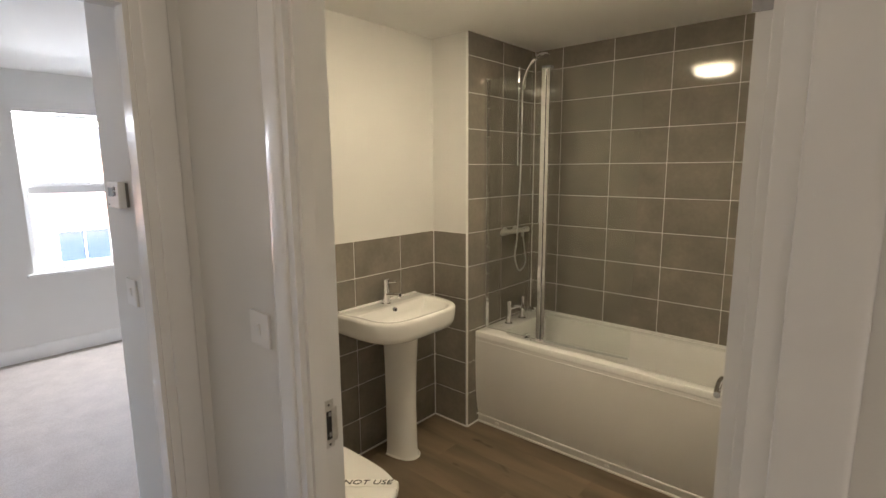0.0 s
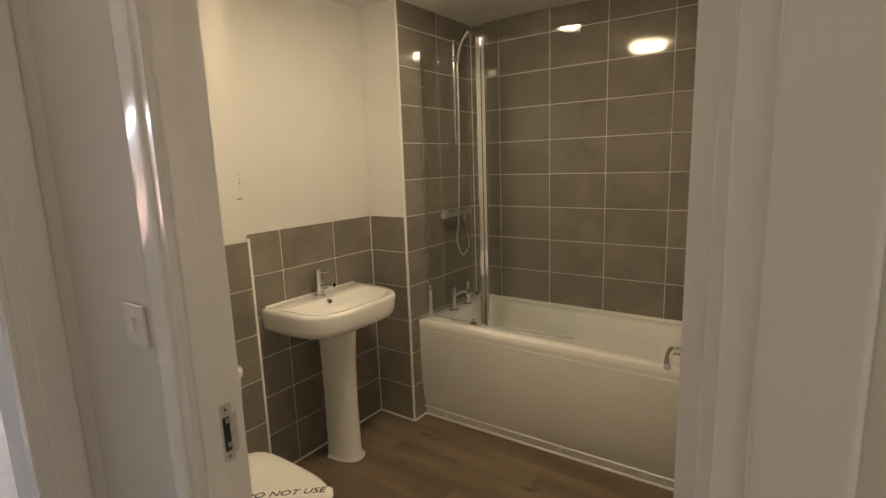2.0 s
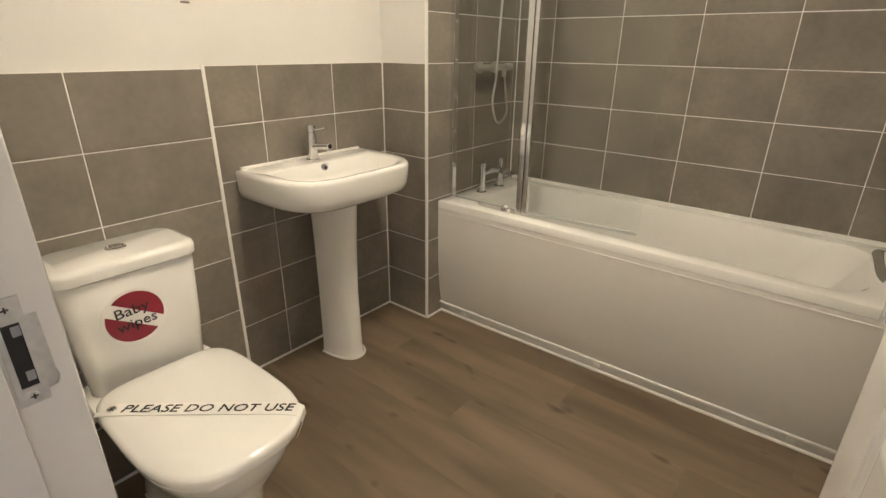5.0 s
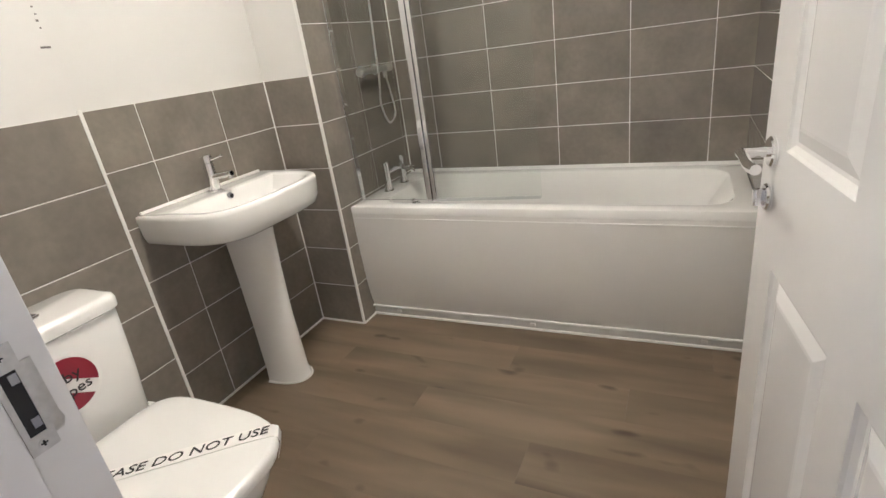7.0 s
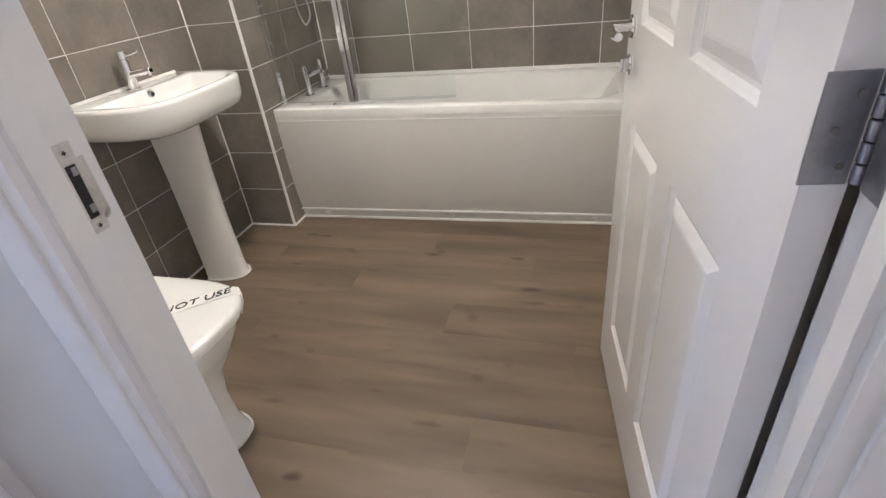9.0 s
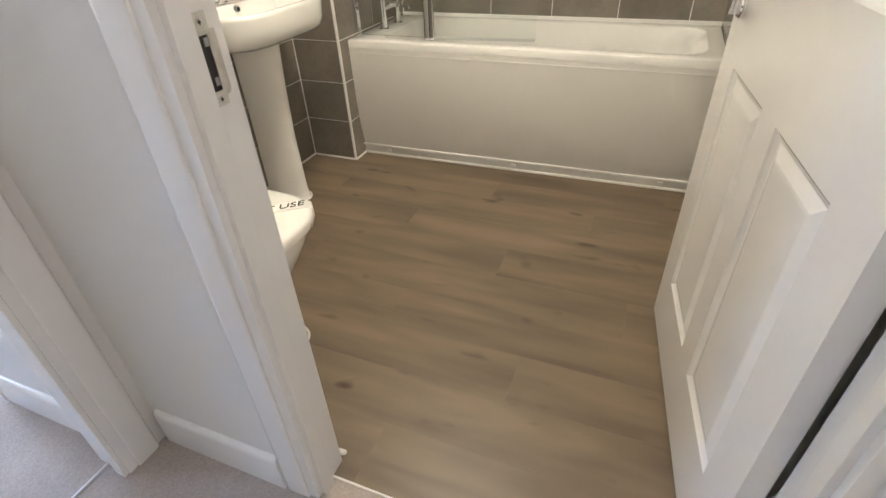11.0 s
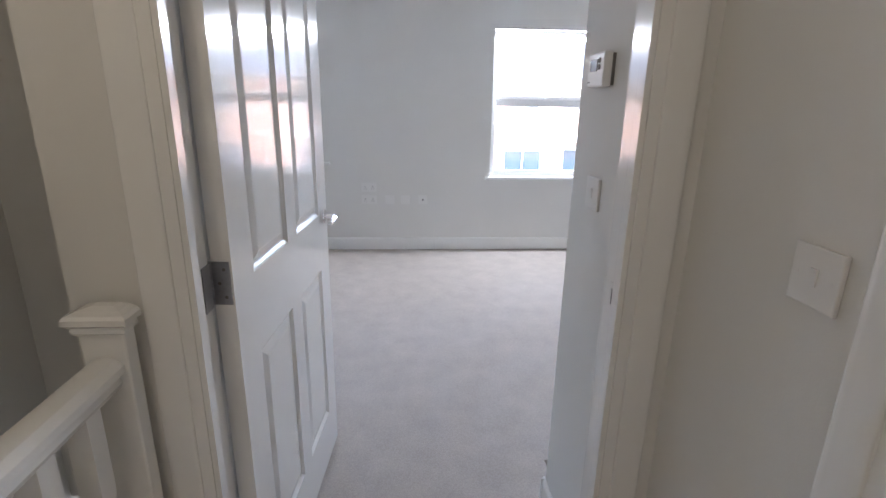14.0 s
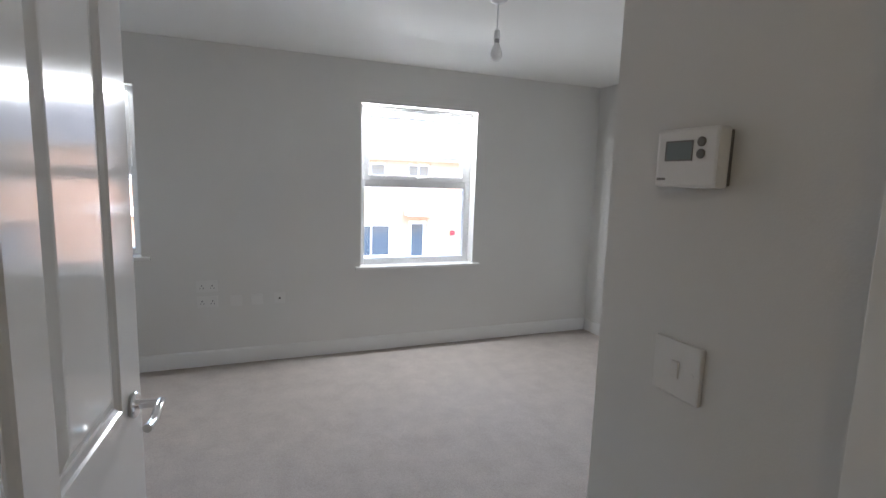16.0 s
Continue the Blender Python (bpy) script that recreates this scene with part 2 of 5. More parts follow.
def loft(bm, rings, close=True, caps=(True, True)):
    """A skin over rings of as many points each."""
    vs = [[bm.verts.new(p) for p in r] for r in rings]
    k = len(vs[0])
    for a, b in zip(vs, vs[1:]):
        for i in range(k if close else k - 1):
            j = (i + 1) % k
            bm.faces.new((a[i], a[j], b[j], b[i]))
    if caps[0]:
        bm.faces.new(list(reversed(vs[0])))
    if caps[1]:
        bm.faces.new(vs[-1])
    return bm


def circle(c, axis, r, n=20, r2=None):
    axis = Vector(axis).normalized()
    u = axis.orthogonal().normalized()
    if abs(axis.z) > 0.99:
        u = Vector((1, 0, 0))
    w = axis.cross(u)
    return [Vector(c) + u * (r * math.cos(2 * math.pi * i / n)) + w * ((r2 or r) * math.sin(2 * math.pi * i / n)) for i in range(n)]


def rod(bm, p, q, r, r2=None, n=16, ends=0.0):
    """A round bar from p to q, with ends eased by that much."""
    p, q = Vector(p), Vector(q)
    d = (q - p).normalized()
    r2 = r if r2 is None else r2
    rings = [circle(p, d, r, n), circle(q, d, r2, n)]
    if ends:
        rings = [circle(p, d, max(r - ends, 1e-4), n), circle(p + d * ends, d, r, n), circle(q - d * ends, d, r2, n), circle(q, d, max(r2 - ends, 1e-4), n)]
    return loft(bm, rings)


def tube(bm, pts, r, n=10, steps=6):
    """A round tube along a smooth curve through pts."""
    p = [Vector(a) for a in pts]
    p = [2 * p[0] - p[1]] + p + [2 * p[-1] - p[-2]]
    line = []
    for i in range(1, len(p) - 2):
        for s in range(steps):
            t = s / steps
            a, b, c, d = p[i - 1:i + 3]
            line.append(0.5 * ((2 * b) + (c - a) * t + (2 * a - 5 * b + 4 * c - d) * t * t + (3 * b - a - 3 * c + d) * t ** 3))
    line.append(p[-2])
    rings, u = [], None
    for i, c in enumerate(line):
        d = (line[min(i + 1, len(line) - 1)] - line[max(i - 1, 0)]).normalized()
        u = d.orthogonal() if u is None else u - d * u.dot(d)
        u.normalize()
        w = d.cross(u)
        rings.append([c + u * r * math.cos(2 * math.pi * k / n) + w * r * math.sin(2 * math.pi * k / n) for k in range(n)])
    return loft(bm, rings)


def rrect(x0, x1, y0, y1, z, r, n=6):
    """A rounded rectangle, anticlockwise."""
    r = min(r, (x1 - x0) / 2 - 1e-4, (y1 - y0) / 2 - 1e-4)
    out = []
    for cx, cy, a0 in ((x1 - r, y1 - r, 0), (x0 + r, y1 - r, 90), (x0 + r, y0 + r, 180), (x1 - r, y0 + r, 270)):
        for i in range(n + 1):
            a = radians(a0 + 90 * i / n)
            out.append(Vector((cx + r * math.cos(a), cy + r * math.sin(a), z)))
    return out


def thing(name, base, label, category, group="", kind="", turn=0.0, local=False):
    """An empty at the base of a thing; its parts are drawn in the world, or, if local, about the empty."""
    e = new(name)
    e.empty_display_size = 0.05
    e.matrix_basis = pose(*base, 0, 0, turn)
    ROOT[e] = Matrix.Identity(4) if local else e.matrix_basis.inverted()
    return tagged(e, label, category, group, kind)


def finish(name, bm, mat, smooth=None):
    bmesh.ops.recalc_face_normals(bm, faces=bm.faces)
    me = bpy.data.meshes.new(name)
    bm.to_mesh(me)
    bm.free()
    me.materials.append(mat)
    if smooth is not None:
        me.polygons.foreach_set("use_smooth", [True] * len(me.polygons))
        me.set_sharp_from_angle(angle=radians(smooth))
    return me


def part(name, bm, mat, parent, label="", smooth=None):
    m = ROOT[parent]
    bmesh.ops.transform(bm, matrix=m, verts=bm.verts)
    ob = new(name, finish(name, bm, mat, smooth))
    ob.parent = parent
    ROOT[ob] = m
    return tagged(ob, label)


def solid(name, bm, mat, label="", category="", kind="", group="", smooth=None):
    """A top-level thing of one mesh, with its origin where its mesh was drawn."""
    ob = new(name, finish(name, bm, mat, smooth))
    ROOT[ob] = Matrix.Identity(4)
    return tagged(ob, label, category, group, kind)


def lettering(text, size, m, mat, name, parent, shear=0.0, width=0.0, depth=0.0006):
    """Built-in lettering as a mesh; m puts its baseline's start, x along the line."""
    cu = bpy.data.curves.new(name, "FONT")
    cu.body, cu.size, cu.shear, cu.extrude, cu.resolution_u = text, size, shear, depth, 3
    tmp = bpy.data.objects.new("lettering_source", cu)
    scene.collection.objects.link(tmp)
    dg = bpy.context.evaluated_depsgraph_get()
    me = bpy.data.meshes.new_from_object(tmp.evaluated_get(dg))
    bpy.data.objects.remove(tmp)
    if width:
        xs = [v.co.x for v in me.vertices]
        k = width / (max(xs) - min(xs))
        me.transform(Matrix.Diagonal((k, 1, 1, 1)))
    me.transform(ROOT[parent] @ m)
    me.materials.clear()
    me.materials.append(mat)
    ob = new(name, me)
    ob.parent = parent
    ROOT[ob] = ROOT[parent]
    return ob


def wall_with_openings(bm, axis, a, b, u0, u1, z0, z1, holes=()):
    """A wall slab between planes a and b of one axis, from u0 to u1, with holes (u0, u1, z0, z1)."""
    def put(p, q, r, s):
        if q - p > 1e-5 and s - r > 1e-5:
            box(bm, a, b, p, q, r, s) if axis == "x" else box(bm, p, q, a, b, r, s)
    at = u0
    for h0, h1, k0, k1 in sorted(holes):
        put(at, h0, z0, z1)
        put(h0, h1, z0, k0)
        put(h0, h1, k1, z1)
        at = h1
    put(at, u1, z0, z1)
    return bm
# ---- the large structure ----
XB, XT, XS, XR, YB, YBOX = -1.85, -1.65, -1.585, 0.115, 2.85, 2.13
CL = 2.40
YD0, YD1 = 0.44, 0.54
XD0, XD1 = -1.195, -1.295
XP = -1.73
BATH_DOOR = (-0.735, 0.172, 0.0, 2.03)
BED_DOOR = (-0.58, 0.352, 0.0, 2.03)
WIN1 = (0.67, 1.70, 0.73, 2.07)
WIN2 = (-1.95, -0.92, 0.86, 2.06)


def put_wall(name, label, axis, a, b, u0, u1, z0, z1, holes=(), mat=None):
    return solid(name, wall_with_openings(bmesh.new(), axis, a, b, u0, u1, z0, z1, holes), mat or M_WALL, label, "wall", "structure")


wall_bath_door = put_wall("wall_bathroom_door", "white painted wall with the bathroom doorway", "y", YD0, YD1, -1.72, 1.30, 0, CL + 0.1, (BATH_DOOR,))
wall_basin = put_wall("wall_basin", "white painted bathroom wall behind basin", "x", XB - 0.1, XB, 1.195, 2.95, 0, CL)
wall_toilet = put_wall("wall_toilet", "white painted boxed-out wall behind toilet", "x", XT - 0.07, XT, YD1, 1.195, 0, CL)
put_wall("wall_toilet_return", "white painted return of the boxed-out wall", "y", 1.155, 1.195, XB - 0.1, XT - 0.07, 0, CL)
wall_boxing = put_wall("wall_shower_boxing", "white painted boxed-out corner beside bath", "y", YBOX, YB + 0.1, XB, XS, 0, CL)
wall_back = put_wall("wall_bath_back", "wall along the bath", "y", YB, YB + 0.1, XS, 0.3, 0, CL)
wall_right = put_wall("wall_bath_end", "wall at the foot end of bath", "x", XR, XR + 0.1, 2.06, YB, 0, CL)
put_wall("wall_bathroom_side", "white painted wall behind the open bathroom door", "x", 0.215, 0.315, YD1, YB, 0, CL)
put_wall("wall_bedroom_door", "white painted landing wall with bedroom doorway", "x", XD1, XD0, -0.775, YD0, 0, CL + 0.1, (BED_DOOR,))
put_wall("wall_bedroom_passage", "white painted passage wall with thermostat", "y", 0.372, YD0, XP, XD1, 0, CL + 0.1)
put_wall("wall_bedroom_side", "white painted bedroom wall", "x", -1.975, -1.952, 1.155, 3.0, 0, CL + 0.1)
put_wall("wall_bedroom_inner", "white painted bedroom wall beside passage", "x", XP, -1.722, YD0, 1.155, 0, CL + 0.1)
put_wall("wall_bedroom_north", "white painted bedroom end wall", "y", 3.0, 3.1, -5.40, -1.85, 0, CL + 0.1)
put_wall("wall_bedroom_windows", "white painted bedroom wall with two windows", "x", -5.40, -5.09, -2.7, 3.0, -0.3, CL + 0.3, (WIN1, WIN2))
put_wall("wall_bedroom_south", "white painted bedroom end wall", "y", -2.8, -2.7, -5.40, -2.15, 0, CL + 0.1)
put_wall("wall_bedroom_behind_door", "white painted wall behind the open bedroom door", "y", -0.775, -0.675, -2.25, XD1, -0.25, CL + 0.1)
put_wall("wall_stairwell_end", "white painted stairwell end wall", "x", -2.25, -2.15, -2.7, -0.775, -0.25, CL + 0.1)
put_wall("wall_stairwell_side", "white painted stairwell side wall", "y", -1.70, -1.60, -4.6, 1.4, -2.75, CL + 0.1)
# The opening and the closed room behind it are added round the fill lamp.
put_wall("wall_landing_end", "white painted landing end wall with added lamp opening", "x", 1.30, 1.40, -1.60, YD1, -2.75, CL + 0.1, ((-0.60, 0.20, 0.0, 2.0),))
put_wall("wall_end_room", "white painted wall of the added room past the landing", "x", 3.0, 3.1, -1.7, YD1 + 0.1, -0.25, CL + 0.1)
put_wall("wall_end_room_north", "white painted side wall of the added lamp room", "y", YD1, YD1 + 0.1, 1.30, 3.0, -0.25, CL + 0.1)
put_wall("wall_end_room_south", "white painted side wall of the added lamp room", "y", -1.70, -1.60, 1.40, 3.0, -0.25, CL + 0.1)
# The unseen side opening is added for the hall's daylight lamp.
put_wall("wall_hall_side", "white painted hall wall with added lamp opening", "y", -0.72, -0.62, -3.4, 1.3, -2.75, -0.25, ((-3.12, -2.38, -2.7, -0.7),))
put_wall("wall_hall_end", "white painted end wall of the lower hall", "x", -3.5, -3.4, -1.60, -0.62, -2.75, -0.25)


def slab(name, label, category, x0, x1, y0, y1, z0, z1, mat):
    return solid(name, box(bmesh.new(), x0, x1, y0, y1, z0, z1), mat, label, category, "structure")


slab("ceiling_bathroom", "white painted bathroom ceiling", "ceiling", XB - 0.1, 0.3, YD1, YB + 0.1, CB, CL + 0.1, M_CEIL)
slab("ceiling_landing", "white painted landing ceiling", "ceiling", XD1, 1.40, -1.70, YD1, CL + 0.1, CL + 0.2, M_CEIL)
slab("ceiling_stairwell", "white painted stairwell ceiling", "ceiling", -2.25, XD1, -1.70, -0.675, CL + 0.1, CL + 0.2, M_CEIL)
# Closes the added room behind the landing fill lamp.
slab("ceiling_end_room", "white painted ceiling of the added lamp room", "ceiling", 1.40, 3.1, -1.70, YD1 + 0.1, CL + 0.1, CL + 0.2, M_CEIL)
slab("ceiling_bedroom", "white painted bedroom ceiling", "ceiling", -5.40, XD1, -2.8, 3.1, CL, CL + 0.09, M_CEIL)
floor_bath = slab("floor_bathroom", "subfloor of the bathroom", "floor", XB - 0.05, 0.3, YD0 + 0.045, YB + 0.05, -0.25, -0.004, M_DARK)
slab("floor_landing", "beige-grey carpet on the landing", "carpet", -1.268, 1.40, -0.66, YD0 + 0.055, -0.25, 0.002, M_CARPET)
slab("floor_passage", "beige-grey carpet inside the bedroom doorway", "carpet", -1.975, -1.272, -0.775, 0.44, -0.25, 0.002, M_CARPET)
slab("floor_bedroom", "beige-grey carpet in the bedroom", "carpet", -5.40, -1.975, -0.775, 3.1, -0.25, 0.002, M_CARPET)
slab("floor_bedroom_south", "beige-grey carpet in the bedroom", "carpet", -5.40, -2.20, -2.8, -0.775, -0.25, 0.002, M_CARPET)
# Floor of the added room behind the landing fill lamp.
slab("floor_end_room", "beige-grey carpet of the added lamp room", "carpet", 1.40, 3.1, -1.70, YD1, -0.25, 0.002, M_CARPET)
slab("floor_hall", "grey-beige carpet in the lower hall", "carpet", -4.6, 1.40, -1.60, -0.62, -2.95, -2.75, M_CARPET)

# threshold bars
strip = thing("vinyl_edge_strip", (-0.28, YD0 + 0.058, 0.0), "thin pale edging strip between carpet and wood floor", "edging strip")
bm = bmesh.new()
box(bm, BATH_DOOR[0] + 0.031, BATH_DOOR[1] - 0.031, YD0 + 0.0555, YD0 + 0.0605, -0.003, 0.0045, 0.0012)
part("strip", bm, M_TRIM, strip)
bar = thing("threshold_bar", (-1.27, -0.12, 0.0), "polished metal carpet bar in bedroom doorway", "threshold bar")
bm = bmesh.new()
loft(bm, [[Vector((x, y, z)) for x, z in ((-1.277, 0.000), (-1.2752, 0.0045), (-1.27, 0.0068), (-1.2648, 0.0045), (-1.263, 0.000))] for y in (-0.548, 0.320)])
part("bar", bm, M_PLATE, bar, smooth=40)
for y in (-0.45, -0.12, 0.21):
    part("screw", rod(bmesh.new(), (-1.27, y, 0.007), (-1.27, y, 0.0088), 0.004, n=10), M_STEEL, bar)

ARCH = ((0.0, 0.0), (0.0, 0.0065), (0.0012, 0.0082), (0.004, 0.0090), (0.012, 0.0094), (0.030, 0.0100), (0.050, 0.0100), (0.058, 0.0092), (0.063, 0.0068), (0.065, 0.0035), (0.065, 0.0))


def architrave(name, label, axis, face, sign, u0, u1, zt):
    """Moulded door surround on a wall face; sign gives the side that it stands proud of."""
    bm = bmesh.new()
    rows = []
    for u_of in ((lambda d: (u0 - d, 0.0)), (lambda d: (u0 - d, zt + d)), (lambda d: (u1 + d, zt + d)), (lambda d: (u1 + d, 0.0))):
        ring = []
        for d, h in ARCH:
            u, z = u_of(d)
            ring.append(Vector((face + sign * h, u, z)) if axis == "x" else Vector((u, face + sign * h, z)))
        rows.append(ring)
    loft(bm, rows, close=True)
    return solid(name, bm, M_GLOSS, label, "door trim", "structure", smooth=50)


def door_lining(name, label, axis, f0, f1, h, stop, stop_to):
    """Lining of an opening h = (u0, u1, z0, z1) between faces f0 and f1, with a stop from stop to stop_to."""
    u0, u1, _, zt = h
    t = 0.030
    bm = bmesh.new()
    def put(p, q, r, s, a=f0, b=f1):
        box(bm, a, b, p, q, r, s, 0.001) if axis == "x" else box(bm, p, q, a, b, r, s, 0.001)
    put(u0, u0 + t, 0, zt)
    put(u1 - t, u1, 0, zt)
    put(u0 + t, u1 - t, zt - t, zt)
    put(u0 + t, u0 + t + 0.012, 0, zt - t, stop, stop_to)
    put(u1 - t - 0.012, u1 - t, 0, zt - t, stop, stop_to)
    put(u0 + t + 0.012, u1 - t - 0.012, zt - t - 0.012, zt - t, stop, stop_to)
    return solid(name, bm, M_GLOSS, label, "door frame", "structure")


door_lining("frame_bathroom", "white gloss painted bathroom door lining", "y", YD0 - 0.003, YD1 + 0.003, BATH_DOOR, 0.452, 0.487)
door_lining("frame_bedroom", "white gloss painted bedroom door lining", "x", XD1 - 0.003, XD0 + 0.003, BED_DOOR, -1.228, -1.196)
architrave("trim_bathroom_outer", "white gloss moulded architrave on landing", "y", YD0, -1, BATH_DOOR[0] + 0.006, BATH_DOOR[1] - 0.006, 2.024)
architrave("trim_bathroom_inner", "white gloss moulded architrave in bathroom", "y", YD1, 1, BATH_DOOR[0] + 0.006, BATH_DOOR[1] - 0.01, 2.024)
architrave("trim_bedroom_outer", "white gloss moulded architrave on landing", "x", XD0, 1, BED_DOOR[0] + 0.006, BED_DOOR[1] - 0.006, 2.024)

SKIRT = ((0.0, 0.0), (0.012, 0.0), (0.012, 0.098), (0.0112, 0.106), (0.009, 0.114), (0.005, 0.1190), (0.0, 0.1205))


def skirting(name, p, q, normal, z=0.002, slope=0.0):
    """Moulded skirting from p to q on the floor, standing proud along normal."""
    p, q, nv = Vector(p), Vector(q), Vector(normal)
    bm = bmesh.new()
    loft(bm, [[Vector((c.x + nv.x * d, c.y + nv.y * d, z + h)) for d, h in SKIRT] for c in (p, q)])
    return solid(name, bm, M_GLOSS, "white gloss moulded skirting board", "skirting", "structure", smooth=40)


skirting("baseboard_bedroom_window", (-5.09, -2.7), (-5.09, 3.0), (1, 0))
skirting("baseboard_bedroom_north", (-5.075, 3.0), (-1.95, 3.0), (0, -1))
skirting("baseboard_bedroom_side", (-1.975, 1.155), (-1.975, 2.985), (-1, 0))
skirting("baseboard_bedroom_inner", (XP, 0.357), (XP, 1.14), (-1, 0))
skirting("baseboard_passage", (XP - 0.014, 0.372), (-1.30, 0.372), (0, -1))
skirting("baseboard_landing", (-1.175, YD0), (-0.795, YD0), (0, -1))
skirting("baseboard_landing_east", (0.21, YD0), (1.30, YD0), (0, -1))
skirting("baseboard_landing_nib", (XD0, -0.775), (XD0, -0.64), (1, 0))
skirting("baseboard_behind_door", (-2.25, -0.675), (-1.30, -0.675), (0, 1))

# ---- windows ----


def window(name, label, w, pane_split):
    """White plastic window in a plastered reveal: top-hung sash over a fixed light, inner sill."""
    y0, y1, z0, z1 = w
    x0, x1 = -5.27, -5.20
    win = thing(name, (-5.2, (y0 + y1) / 2, z0), label, "window", kind="structure")
    f = 0.055
    bm = bmesh.new()
    for a in ((y0, y0 + f, z0, z1), (y1 - f, y1, z0, z1), (y0 + f, y1 - f, z1 - f, z1), (y0 + f, y1 - f, z0, z0 + f), (y0 + f, y1 - f, pane_split - 0.035, pane_split + 0.035)):
        box(bm, x0, x1, *a, 0.006)
    part("window_frame", bm, M_UPVC, win)
    s = 0.045
    a0, a1, b0, b1 = y0 + f - 0.012, y1 - f + 0.012, pane_split + 0.022, z1 - f + 0.012
    bm = bmesh.new()
    for a in ((a0, a0 + s, b0, b1), (a1 - s, a1, b0, b1), (a0 + s, a1 - s, b1 - s, b1), (a0 + s, a1 - s, b0, b0 + s)):
        box(bm, x0 + 0.012, x1 + 0.014, *a, 0.006)
    sash = part("sash", bm, M_UPVC, win, "white top-hung sash")
    bm = bmesh.new()
    yc = (y0 + y1) / 2
    box(bm, x1 + 0.014, x1 + 0.024, yc - 0.012, yc + 0.012, b0 + 0.008, b0 + 0.036, 0.003)
    box(bm, x1 + 0.022, x1 + 0.034, yc - 0.012, yc + 0.085, b0 + 0.016, b0 + 0.030, 0.004)
    part("handle", bm, M_UPVC, sash, "white lever handle")
    for nm, q in (("pane", (a0 + s, a1 - s, b0 + s, b1 - s)), ("pane", (y0 + f, y1 - f, z0 + f, pane_split - 0.035))):
        p = part(nm, box(bmesh.new(), x0 + 0.03, x0 + 0.034, *q), M_GLASS, win, "clear glass pane")
        p.visible_shadow = False
    bm = bmesh.new()
    box(bm, -5.20, -5.055, y0 - 0.045, y1 + 0.06, z0 - 0.024, z0 + 0.004, 0.006)
    part("window_sill", bm, M_GLOSS, win, "white gloss painted sill board")
    return win


window("window_1", "white plastic window with top-hung sash", WIN1, 1.435)
window("window_2", "white plastic window beside the bedroom door leaf", WIN2, 1.48)

# ---- doors ----


def lever_handle(parent, x, y, z, out, inward):
    """Lever on a round rose; out is the face normal along y, inward the lever's way along x."""
    bm = bmesh.new()
    rod(bm, (x, y, z), (x, y + out * 0.010, z), 0.026, n=24, ends=0.003)
    rose = part("handle_rose", bm, M_CHROME, parent, "round chrome rose", 40)
    bm = bmesh.new()
    rod(bm, (x, y + out * 0.008, z), (x, y + out * 0.050, z), 0.009)
    tube(bm, [(x - inward * 0.006, y + out * 0.050, z), (x + inward * 0.03, y + out * 0.053, z + 0.002), (x + inward * 0.075, y + out * 0.054, z - 0.003), (x + inward * 0.108, y + out * 0.052, z - 0.001)], 0.0085, 12)
    part("lever", bm, M_CHROME, rose, "scrolled chrome lever", 40)
    return rose


